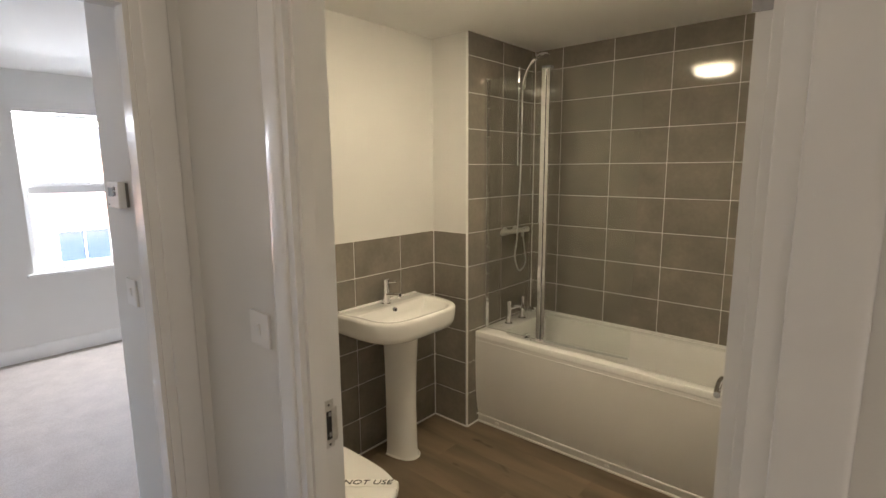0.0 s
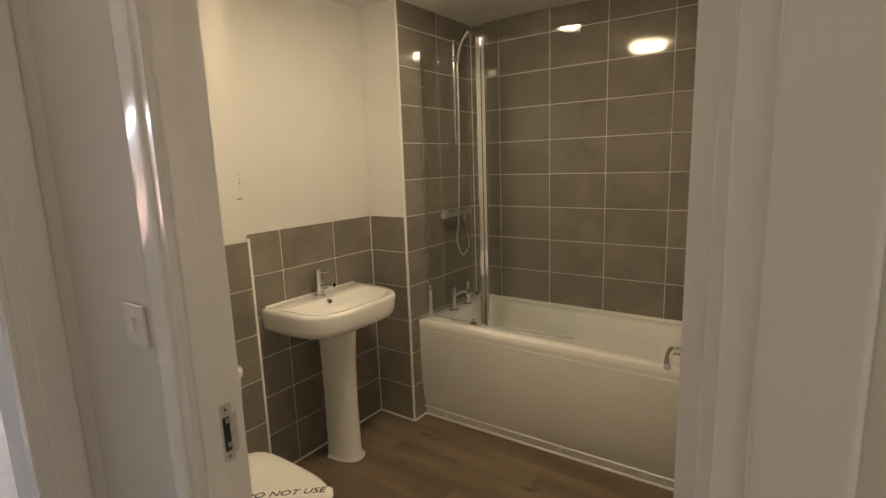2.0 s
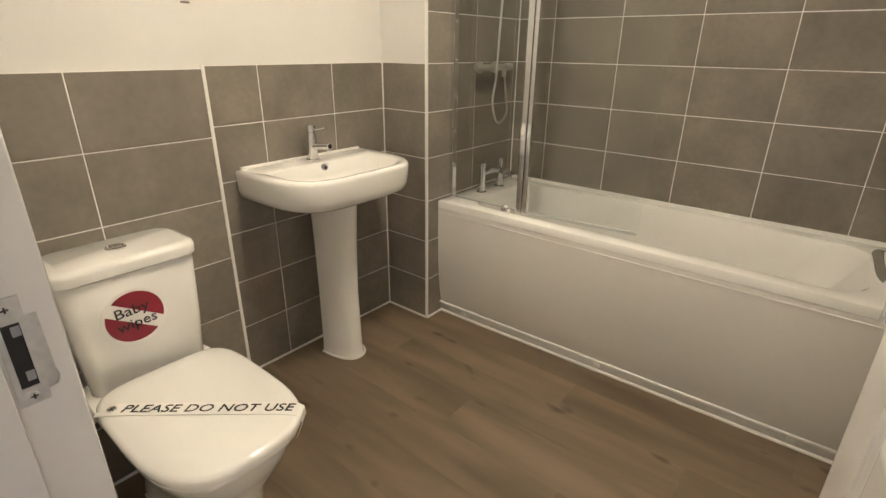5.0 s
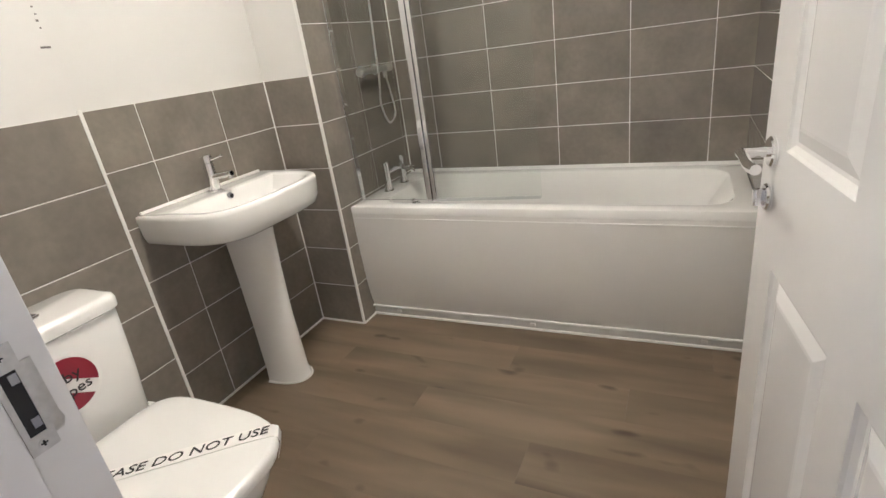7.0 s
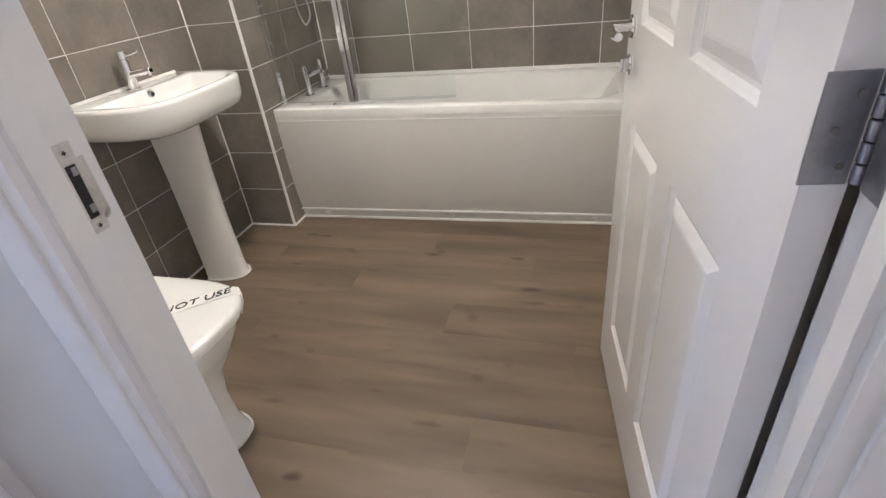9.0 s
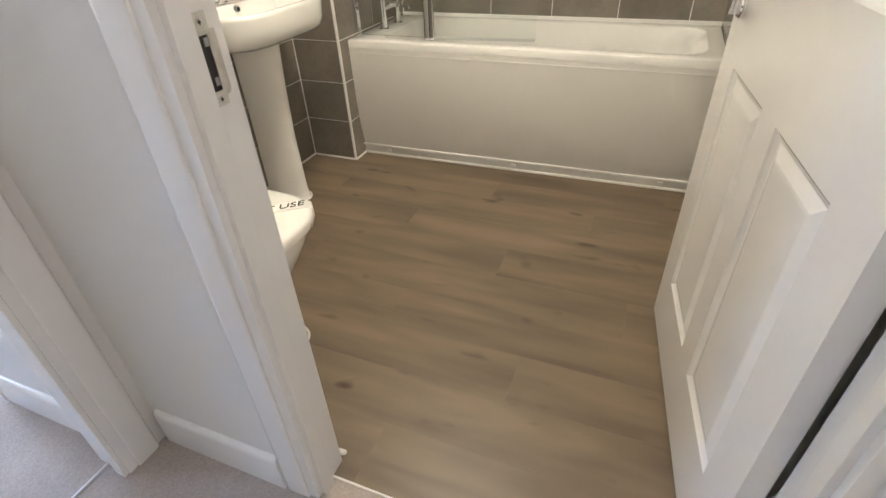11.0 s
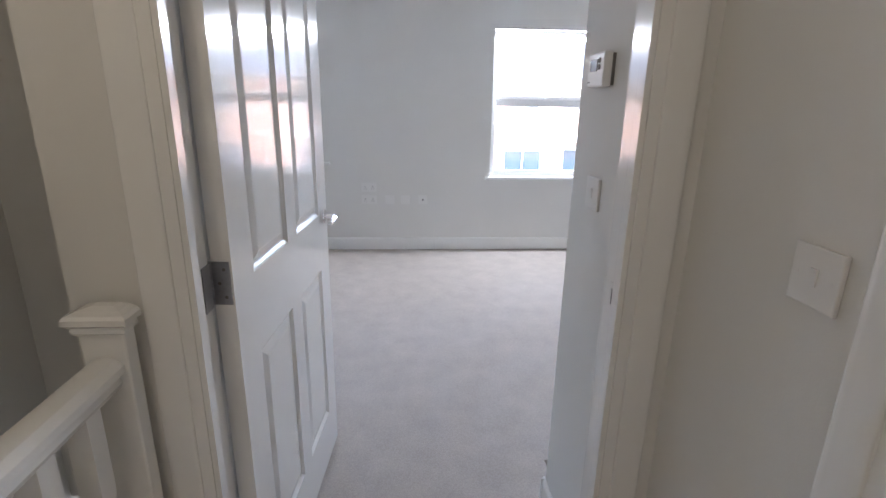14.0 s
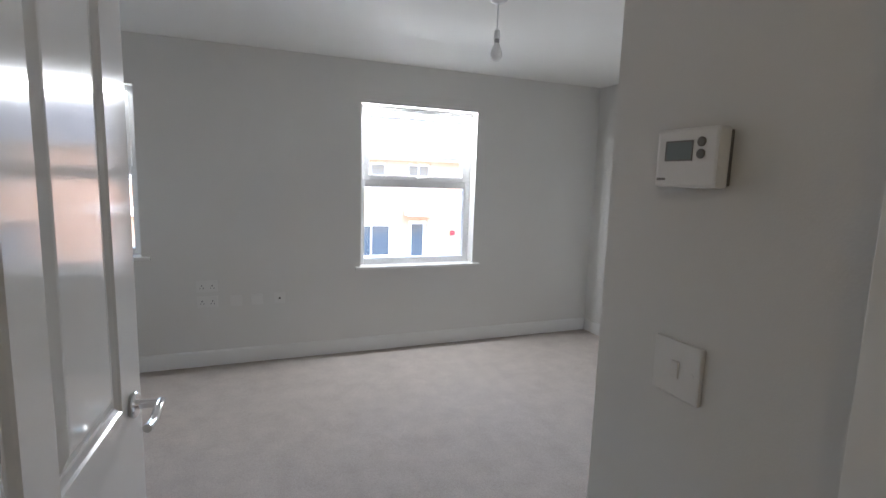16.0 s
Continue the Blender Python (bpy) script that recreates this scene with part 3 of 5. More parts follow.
def panel_door(name, label, hinge, turn, width, height, thick, side, thumbturn):
    """Four-panel moulded door; hinge edge at the local origin, leaf along local x, visible face towards local side*y."""
    d = thing(name, (*hinge, 0.012), label, "door", kind="structure", turn=turn, local=True)
    st, cx = 0.118, width / 2
    rails = (0.0, 0.198, 0.812, 1.018, height - 0.115, height)
    y0, y1 = (-thick, 0.0)
    bm = bmesh.new()
    box(bm, 0, st, y0, y1, 0, height)
    box(bm, width - st, width, y0, y1, 0, height)
    for a, b in ((0, 1), (2, 3), (4, 5)):
        box(bm, st, width - st, y0, y1, rails[a], rails[b])
    for a, b in ((1, 2), (3, 4)):
        box(bm, cx - 0.045, cx + 0.045, y0, y1, rails[a], rails[b])
    part("leaf_frame", bm, M_DOOR, d)
    for a, b in ((1, 2), (3, 4)):
        for p, q in ((st, cx - 0.045), (cx + 0.045, width - st)):
            bm = bmesh.new()
            for face, s in ((y0, -1), (y1, 1)):
                rings = []
                for ins, dep in ((0.0, 0.0), (0.004, 0.004), (0.012, 0.009), (0.018, 0.0095), (0.040, 0.002), (0.046, 0.0012)):
                    r = [Vector((p + ins, face - s * dep, rails[a] + ins)), Vector((q - ins, face - s * dep, rails[a] + ins)), Vector((q - ins, face - s * dep, rails[b] - ins)), Vector((p + ins, face - s * dep, rails[b] - ins))]
                    rings.append(r)
                loft(bm, rings, caps=(False, True))
            part("panel", bm, M_DOOR, d, "raised moulded panel")
    for s, face in ((-1, y0), (1, y1)):
        lever_handle(d, width - 0.060, face, 1.005, s, -1)
        if thumbturn:
            bm = bmesh.new()
            rod(bm, (width - 0.06, face, 0.925), (width - 0.06, face + s * 0.009, 0.925), 0.024, n=24, ends=0.003)
            box(bm, width - 0.066, width - 0.054, face + s * 0.008, face + s * 0.026, 0.910, 0.940, 0.003)
            part("thumbturn", bm, M_CHROME, d, "round chrome privacy turn", 40)
    bm = bmesh.new()
    box(bm, width - 0.0005, width + 0.002, y0 + 0.010, y1 - 0.010, 0.93, 1.13)
    part("latch_plate", bm, M_STEEL, d, "steel latch face plate")
    for z in (0.198, 0.982, 1.75):
        bm = bmesh.new()
        box(bm, -0.0026, 0.0002, y0 + 0.004, y1 + 0.004, z, z + 0.100, 0.0008)
        kn = 0.0065
        ky = y1 + 0.004 if side > 0 else y0 - 0.004
        hinge_part = part("hinge", bm, M_STEEL, d, "brushed steel butt hinge")
        for i in range(5):
            part("knuckle", rod(bmesh.new(), (-0.004, ky, z + 0.02 * i + 0.0008), (-0.004, ky, z + 0.02 * i + 0.0192), kn, n=12, ends=0.001), M_STEEL, hinge_part, smooth=40)
        for zz in (0.018, 0.05, 0.082):
            part("screw", rod(bmesh.new(), (-0.0024, (y0 + y1) / 2 + (0.006 if zz == 0.05 else -0.006), z + zz), (-0.0036, (y0 + y1) / 2 + (0.006 if zz == 0.05 else -0.006), z + zz), 0.004, n=10), M_GREYBTN, hinge_part)
    return d
bath_door = panel_door("door_1", "white four-panel bathroom door standing open", (0.097, 0.550), 97.2, 0.838, 1.98, 0.040, -1, True)
bed_door = panel_door("door_2", "white glossy four-panel bedroom door standing open", (-1.315, -0.551), 175.4, 0.853, 1.98, 0.045, 1, False)



def jamb_leaves(d, x0, x1, y0, y1):
    """The hinge leaves let into the lining, drawn in the world."""
    inv = d.matrix_basis.inverted()
    for hg in [o for o in d.children if o.name.startswith("hinge")]:
        zs = [v.co.z for v in hg.data.vertices]
        bm = bmesh.new()
        box(bm, x0, x1, y0, y1, min(zs) + 0.012, max(zs) + 0.012)
        bmesh.ops.transform(bm, matrix=inv, verts=bm.verts)
        part("jamb_leaf", bm, M_STEEL, hg, "steel leaf on the lining")


jamb_leaves(bath_door, 0.1392, 0.1422, 0.500, 0.540)
jamb_leaves(bed_door, -1.298, -1.258, -0.5502, -0.5472)

# ---- bathroom things ----


def bath():
    b = thing("bathtub", (-0.735, 2.5, 0.0), "white acrylic bathtub with plain front panel", "bathtub")
    x0, x1, y0, y1 = XS + 0.004, XR - 0.010, 2.205, YB - 0.011
    bm = bmesh.new()
    def ring(ix0, ix1, iy0, iy1, z, r):
        return rrect(x0 + ix0, x1 - ix1, y0 + iy0, y1 - iy1, z, r, 8)
    rings = [ring(0.004, 0.004, 0.004, 0.0, 0.560, 0.004), ring(0, 0, 0, 0, 0.566, 0.006), ring(0, 0, 0, 0, 0.592, 0.006), ring(0.002, 0.002, 0.003, 0.001, 0.598, 0.008), ring(0.008, 0.008, 0.010, 0.004, 0.601, 0.010),
             ring(0.13, 0.060, 0.055, 0.055, 0.602, 0.11), ring(0.137, 0.067, 0.062, 0.062, 0.600, 0.11), ring(0.145, 0.078, 0.070, 0.068, 0.588, 0.11), ring(0.160, 0.13, 0.085, 0.082, 0.50, 0.12), ring(0.20, 0.24, 0.11, 0.10, 0.30, 0.12), ring(0.25, 0.33, 0.15, 0.14, 0.215, 0.12), ring(0.32, 0.42, 0.21, 0.20, 0.20, 0.08)]
    loft(bm, rings, caps=(False, True))
    part("tub", bm, M_ACRYLIC, b, smooth=28)
    bm = bmesh.new()
    box(bm, x0, x1, y1 - 0.004, YB - 0.0085, 0.598, 0.618)
    part("upstand", bm, M_ACRYLIC, b, "white sealant upstand along the tiles")
    prof = ((2.244, 0.046), (2.238, 0.051), (2.229, 0.085), (2.220, 0.14), (2.213, 0.21), (2.2085, 0.30), (2.206, 0.40), (2.2055, 0.48), (2.206, 0.545), (2.207, 0.5635), (2.232, 0.5635))
    bm = bmesh.new()
    # The panel's foot leans back a little towards the tap-less end.
    lean = 0.036
    loft(bm, [[Vector((x, y + (lean if x > -1 else 0.0) * max(0.0, 1 - z / 0.42), z)) for y, z in prof] for x in (x0 + 0.002, x1 - 0.002)])
    lip = box(bmesh.new(), x0 + 0.002, x1 - 0.002, 2.2035, 2.2075, 0.541, 0.5455, 0.001)
    part("panel_lip", lip, M_ACRYLIC, b, "thin raised line along the panel top")
    part("front_panel", bm, M_PANEL, b, "white gently bowed front panel", 30)
    bm = bmesh.new()
    loft(bm, [[Vector((x, 2.236 + y, z)) for y, z in ((0 + o, 0.0), (0.02 + o, 0.0), (0.02 + o, 0.046), (0 + o, 0.046))] for x, o in ((x0 + 0.002, 0.0), (x1 - 0.002, lean))])
    part("plinth", bm, M_PANEL, b, "recessed white plinth strip")
    bm = bmesh.new()
    rod(bm, (x0 + 0.002, 2.227, 0.050), (x1 - 0.002, 2.227 + lean * 0.9, 0.050), 0.0062, n=8)
    rod(bm, (x0 + 0.002, 2.227, 0.003), (x1 - 0.002, 2.227 + lean, 0.003), 0.0068, n=8)
    part("sealant_bead", bm, M_TRIM, b, "white sealant lines at the foot", 60)
    for x in (-1.43, -0.73, -0.03):
        o = lean * (x - x0) / (x1 - x0)
        part("clip", box(bmesh.new(), x - 0.012, x + 0.012, 2.226 + o, 2.238 + o, 0.018, 0.032, 0.002), M_TRIM, b)
    part("waste", rod(bmesh.new(), (-1.20, 2.53, 0.201), (-1.20, 2.53, 0.206), 0.035, n=24, ends=0.002), M_CHROME, b, "chrome plug waste", 40)
    bm = bmesh.new()
    rod(bm, (-1.418, 2.53, 0.50), (-1.398, 2.53, 0.505), 0.036, n=24, ends=0.004)
    rod(bm, (-1.40, 2.53, 0.505), (-1.382, 2.53, 0.509), 0.018, n=16, ends=0.003)
    part("overflow", bm, M_CHROME, b, "round chrome overflow", 40)
    return b


def bath_mixer():
    t = thing("bath_mixer_tap", (-1.505, 2.54, 0.60), "chrome two-handle bath mixer on the tub rim", "tap")
    for y in (2.46, 2.62):
        bm = bmesh.new()
        rod(bm, (-1.505, y, 0.601), (-1.505, y, 0.607), 0.026, n=20, ends=0.002)
        rod(bm, (-1.505, y, 0.606), (-1.505, y, 0.725), 0.018, 0.016, n=18)
        p = part("pillar", bm, M_CHROME, t, smooth=40)
        bm = bmesh.new()
        rod(bm, (-1.505, y, 0.725), (-1.505, y, 0.752), 0.019, n=18, ends=0.003)
        rod(bm, (-1.505, y, 0.742), (-1.555, y, 0.752), 0.0055, 0.0045, n=10, ends=0.001)
        part("handle", bm, M_CHROME, p, "chrome lever handle", 40)
    bm = bmesh.new()
    rod(bm, (-1.505, 2.462, 0.700), (-1.505, 2.618, 0.700), 0.015)
    part("bridge", bm, M_CHROME, t, smooth=40)
    bm = bmesh.new()
    loft(bm, [[Vector((x, y, z + h)) for y, h in ((2.522, -0.008), (2.558, -0.008), (2.558, 0.008), (2.522, 0.008))] for x, z in ((-1.500, 0.706), (-1.44, 0.706), (-1.385, 0.700), (-1.372, 0.690))])
    part("spout", bm, M_CHROME, t, smooth=30)


def shower():
    s = thing("shower", (XS, 2.56, 1.19), "chrome thermostatic bar shower with riser rail", "shower")
    x = XS + 0.010
    bm = bmesh.new()
    rod(bm, (x + 0.045, 2.50, 1.19), (x + 0.045, 2.70, 1.19), 0.0155, n=18, ends=0.002)
    for y in (2.54, 2.66):
        rod(bm, (x, y, 1.19), (x + 0.04, y, 1.19), 0.013)
        rod(bm, (x, y, 1.19), (x + 0.008, y, 1.19), 0.028, n=20, ends=0.002)
    v = part("valve_body", bm, M_SATIN, s, smooth=40)
    for y0, y1 in ((2.452, 2.498), (2.702, 2.748)):
        bm = bmesh.new()
        rod(bm, (x + 0.045, y0, 1.19), (x + 0.045, y1, 1.19), 0.0185, n=18, ends=0.004)
        part("knob", bm, M_SATIN, v, "chrome control knob", 40)
    bm = bmesh.new()
    rod(bm, (x + 0.045, 2.615, 1.60), (x + 0.045, 2.615, 2.20), 0.0105, n=14, ends=0.002)
    part("riser_rail", bm, M_CHROME, s, smooth=40)
    for z in (1.615, 2.185):
        bm = bmesh.new()
        rod(bm, (x, 2.615, z), (x + 0.055, 2.615, z), 0.013, n=14, ends=0.003)
        part("rail_bracket", bm, M_CHROME, s, smooth=40)
    bm = bmesh.new()
    box(bm, x + 0.028, x + 0.085, 2.597, 2.633, 2.075, 2.110, 0.006)
    part("slider", bm, M_CHROME, s, "chrome handset slider", 40)
    bm = bmesh.new()
    tube(bm, [(x + 0.075, 2.610, 2.06), (x + 0.085, 2.612, 2.13), (x + 0.115, 2.620, 2.20), (x + 0.165, 2.632, 2.245)], 0.0115, 12)
    h = part("handset", bm, M_CHROME, s, "curved chrome handset", 40)
    bm = bmesh.new()
    d = Vector((0.25, 0.05, -0.95)).normalized()
    c = Vector((x + 0.185, 2.637, 2.252))
    loft(bm, [circle(c - d * 0.012, d, 0.018, 24), circle(c - d * 0.004, d, 0.040, 24), circle(c + d * 0.008, d, 0.045, 24), circle(c + d * 0.012, d, 0.041, 24)])
    part("shower_head", bm, M_CHROME, h, "round chrome spray head", 40)
    bm = bmesh.new()
    tube(bm, [(x + 0.075, 2.610, 2.06), (x + 0.080, 2.602, 1.90), (x + 0.088, 2.585, 1.60), (x + 0.088, 2.565, 1.30), (x + 0.085, 2.560, 1.145), (x + 0.075, 2.555, 1.03), (x + 0.065, 2.622, 0.930), (x + 0.055, 2.712, 0.965), (x + 0.047, 2.712, 1.06), (x + 0.045, 2.688, 1.172)], 0.0052, 10, 8)
    part("hose", bm, M_SATIN, s, "flexible metal hose", 60)
    rod(bm := bmesh.new(), (x + 0.045, 2.688, 1.145), (x + 0.045, 2.688, 1.175), 0.011, n=14)
    part("hose_nut", bm, M_SATIN, s, smooth=40)
    s.location.y -= 0.04


def shower_screen():
    s = thing("shower_screen", (-1.17, 2.27, 0.60), "clear glass folding bath screen with chrome profiles", "shower screen")
    z0, z1 = 0.612, 2.10
    bm = bmesh.new()
    box(bm, XS + 0.009, XS + 0.030, 2.282, 2.312, 0.604, z1, 0.002)
    part("wall_channel", bm, M_CHROME, s, "slim chrome wall channel")
    p = part("pane", box(bmesh.new(), XS + 0.028, -1.185, 2.281, 2.287, z0, z1 - 0.004), M_SCREEN, s, "fixed clear glass pane")
    p.visible_shadow = False
    bm = bmesh.new()
    box(bm, -1.190, -1.164, 2.266, 2.302, 0.604, z1 + 0.012, 0.005)
    box(bm, -1.162, -1.142, 2.270, 2.300, 0.606, z1 + 0.008, 0.005)
    post = part("profile", bm, M_CHROME, s, "chrome hinge profile")
    box(bm := bmesh.new(), -1.19, -1.14, 2.264, 2.304, z1 + 0.006, z1 + 0.018, 0.003)
    part("cap", bm, M_STEEL, post)
    bm = bmesh.new()
    loft(bm, [[Vector((x, y, z)) for x, y in ((-1.144, 2.284), (-0.676, 2.330), (-0.6755, 2.336), (-1.1435, 2.290))] for z in (z0, z1 - 0.004)])
    p = part("pane", bm, M_SCREEN, s, "hinged clear glass pane")
    p.visible_shadow = False
    bm = bmesh.new()
    loft(bm, [[Vector((x, y, z)) for x, y in ((-1.144, 2.2832), (-0.680, 2.3292), (-0.6795, 2.3368), (-1.1435, 2.2908))] for z in (0.604, 0.616)])
    part("seal_strip", bm, M_SEAL, s, "clear bottom seal")


def d_outline(cx_back, x_front, yc, half, z, n=30, power=4.2, back_keep=1.0):
    """Basin-like outline: straight at the back, rounded in front."""
    depth = x_front - cx_back
    out = []
    for i in range(n + 1):
        a = math.pi * i / n - math.pi / 2
        ca, sa = math.cos(a), math.sin(a)
        out.append(Vector((cx_back + depth * abs(ca) ** (2 / power), yc + half * back_keep * math.copysign(abs(sa) ** (2 / power), sa), z)))
    return out


def basin():
    b = thing("wash_basin", (-1.68, 1.655, 0.0), "white ceramic wash basin on full pedestal", "wash basin")
    yc, xb = 1.663, XB + 0.009
    bm = bmesh.new()
    rings = [d_outline(xb, -1.60, yc, 0.106, 0.712), d_outline(xb, -1.545, yc, 0.180, 0.716), d_outline(xb, -1.490, yc, 0.260, 0.728), d_outline(xb, -1.458, yc, 0.294, 0.746), d_outline(xb, -1.449, yc, 0.303, 0.772), d_outline(xb, -1.444, yc, 0.307, 0.835), d_outline(xb, -1.447, yc, 0.305, 0.846), d_outline(xb + 0.004, -1.455, yc, 0.298, 0.851),
             d_outline(xb + 0.112, -1.478, yc, 0.258, 0.849), d_outline(xb + 0.118, -1.484, yc, 0.250, 0.843), d_outline(xb + 0.126, -1.497, yc, 0.225, 0.80), d_outline(xb + 0.145, -1.535, yc, 0.164, 0.752), d_outline(xb + 0.175, -1.60, yc, 0.074, 0.735)]
    loft(bm, rings, caps=(True, True))
    bowl = part("bowl", bm, M_CERAMIC, b, smooth=55)
    bm = bmesh.new()
    box(bm, xb, xb + 0.012, yc - 0.288, yc + 0.288, 0.846, 0.860, 0.004)
    part("sealant_bead", bm, M_TRIM, b, "white sealant along the tiles")
    rod(bm := bmesh.new(), (xb + 0.119, yc, 0.832), (xb + 0.133, yc, 0.830), 0.0115, n=16)
    ov = part("overflow", bm, M_STEEL, bowl, "small overflow ring", 40)
    rod(bm := bmesh.new(), (xb + 0.131, yc, 0.830), (xb + 0.1345, yc, 0.8298), 0.008, n=14)
    part("overflow_hole", bm, M_DARK, bowl)
    rod(bm := bmesh.new(), (-1.62, yc, 0.7355), (-1.62, yc, 0.741), 0.031, n=20, ends=0.002)
    part("waste", bm, M_CHROME, bowl, "chrome plug waste", 40)
    bm = bmesh.new()
    rings = []
    for z, xf, hw in ((0.0, -1.575, 0.076), (0.008, -1.577, 0.075), (0.05, -1.585, 0.072), (0.30, -1.590, 0.070), (0.52, -1.582, 0.072), (0.66, -1.572, 0.076), (0.725, -1.566, 0.080)):
        rings.append(d_outline(-1.735, xf, yc + 0.006, hw, z, 24, 2.3))
    loft(bm, rings)
    part("pedestal", bm, M_CERAMIC, b, "white ceramic pedestal", 50)
    bm = bmesh.new()
    ring = d_outline(-1.735, -1.572, yc + 0.006, 0.079, 0.003, 24, 2.3)
    tube(bm, ring, 0.0045, 6, 2)
    part("foot_sealant", bm, M_TRIM, b, "white sealant round the foot", 60)
    t = thing("basin_mixer_tap", (-1.79, 1.655, 0.85), "chrome single-lever basin mixer tap", "tap")
    bm = bmesh.new()
    rod(bm, (-1.785, yc, 0.850), (-1.785, yc, 0.856), 0.026, n=22, ends=0.002)
    rod(bm, (-1.785, yc, 0.855), (-1.783, yc, 0.960), 0.0215, 0.0200, n=20, ends=0.002)
    body = part("body", bm, M_CHROME, t, smooth=40)
    bm = bmesh.new()
    rod(bm, (-1.775, yc, 0.905), (-1.672, yc, 0.918), 0.0125, 0.0115, n=16, ends=0.002)
    rod(bm, (-1.683, yc, 0.917), (-1.683, yc, 0.900), 0.010, n=14)
    part("spout", bm, M_CHROME, t, smooth=40)
    bm = bmesh.new()
    rod(bm, (-1.783, yc, 0.960), (-1.783, yc, 0.990), 0.0205, n=20, ends=0.003)
    rod(bm, (-1.770, yc, 0.972), (-1.712, yc + 0.012, 0.985), 0.0055, 0.0048, n=10, ends=0.001)
    part("lever", bm, M_CHROME, body, "thin chrome lever", 40)


def toilet():
    t = thing("toilet", (-1.35, 0.845, 0.0), "white close-coupled toilet with lid down", "toilet")
    yc = 0.845

    def pan(xb, xf, hw, z, p=3.1):
        """Outline of the pan: blunt back, rounded front."""
        out = []
        n = 40
        cx, hx = (xb + xf) / 2, (xf - xb) / 2
        for i in range(n):
            a = 2 * math.pi * i / n
            ca, sa = math.cos(a), math.sin(a)
            e = p if ca > 0 else 5.0
            out.append(Vector((cx + hx * math.copysign(abs(ca) ** (2 / e), ca), yc + hw * math.copysign(abs(sa) ** (2 / e), sa) * (1 - 0.04 * max(0, ca)), z)))
        return out
    bm = bmesh.new()
    loft(bm, [pan(-1.60, -1.035, 0.094, 0.0), pan(-1.60, -1.039, 0.092, 0.01), pan(-1.60, -1.058, 0.086, 0.06), pan(-1.60, -1.065, 0.088, 0.16), pan(-1.60, -1.055, 0.110, 0.24), pan(-1.60, -1.005, 0.148, 0.32), pan(-1.62, -0.978, 0.170, 0.375), pan(-1.62, -0.970, 0.174, 0.402), pan(-1.62, -0.976, 0.170, 0.408)])
    part("pan", bm, M_CERAMIC, t, smooth=55)
    bm = bmesh.new()
    tube(bm, [p + Vector((0, 0, 0.003)) for p in pan(-1.60, -1.031, 0.097, 0.0)[-13:] + pan(-1.60, -1.031, 0.097, 0.0)[:14]], 0.004, 6, 1)
    part("foot_sealant", bm, M_TRIM, t, "white sealant round the foot")
    bm = bmesh.new()
    loft(bm, [pan(-1.445, -0.962, 0.176, 0.4095), pan(-1.445, -0.958, 0.179, 0.413), pan(-1.445, -0.958, 0.179, 0.423), pan(-1.445, -0.962, 0.176, 0.4265)])
    part("seat", bm, M_CERAMIC, t, "white seat ring", 50)
    bm = bmesh.new()
    loft(bm, [pan(-1.447, -0.956, 0.180, 0.428), pan(-1.447, -0.950, 0.184, 0.432), pan(-1.447, -0.950, 0.184, 0.444), pan(-1.443, -0.955, 0.180, 0.450), pan(-1.436, -0.966, 0.172, 0.4535), pan(-1.40, -1.02, 0.135, 0.4555), pan(-1.36, -1.08, 0.09, 0.4562)])
    lid = part("lid", bm, M_CERAMIC, t, "white closed lid", 50)
    for y in (yc - 0.075, yc + 0.075):
        part("lid_hinge", rod(bmesh.new(), (-1.452, y - 0.02, 0.432), (-1.452, y + 0.02, 0.432), 0.010, n=14, ends=0.002), M_CHROME, t, smooth=40)
    bm = bmesh.new()
    def tank(x1, hw, z, r):
        return rrect(XT + 0.010, x1, yc - hw, yc + hw, z, r, 6)
    loft(bm, [tank(-1.490, 0.140, 0.400, 0.03), tank(-1.480, 0.150, 0.410, 0.035), tank(-1.472, 0.158, 0.55, 0.035), tank(-1.467, 0.165, 0.728, 0.035), tank(-1.470, 0.163, 0.733, 0.035)])
    cis = part("cistern", bm, M_CERAMIC, t, "white ceramic cistern", 50)
    bm = bmesh.new()
    loft(bm, [tank(-1.466, 0.166, 0.7355, 0.035), tank(-1.458, 0.172, 0.740, 0.04), tank(-1.457, 0.173, 0.762, 0.04), tank(-1.461, 0.169, 0.772, 0.04), tank(-1.475, 0.155, 0.777, 0.04)])
    cl = part("cistern_lid", bm, M_CERAMIC, t, "white ceramic cistern lid", 50)
    bm = bmesh.new()
    rod(bm, (-1.555, yc, 0.777), (-1.555, yc, 0.781), 0.025, n=26, ends=0.0015)
    fl = part("flush_button", bm, M_CHROME, cl, "round chrome flush button", 40)
    part("button_split", box(bmesh.new(), -1.5565, -1.5535, yc - 0.021, yc + 0.021, 0.7808, 0.7814), M_DARK, fl)

    # notice strip across the lid
    a, b = Vector((-1.388, 0.656, 0)), Vector((-0.976, 1.012, 0))
    d = (b - a).normalized()
    w = Vector((-d.y, d.x, 0))

    def over_lid(s):
        u, v = (a + d * s - Vector((-1.1985, 0.845, 0)))[:2]
        return (abs(u) / 0.2485) ** (3.1 if u > 0 else 5.0) + (abs(v) / 0.184) ** (3.1 if u > 0 else 5.0) < 1.0
    inside = [k / 500 for k in range(300) if over_lid(k / 500)]
    s0, s1 = inside[0], inside[-1]
    strip = thing("paper_strip", (-1.2, 0.85, 0.456), "white paper notice strip across the toilet lid", "notice")
    bm = bmesh.new()
    hw = 0.022
    rows = []
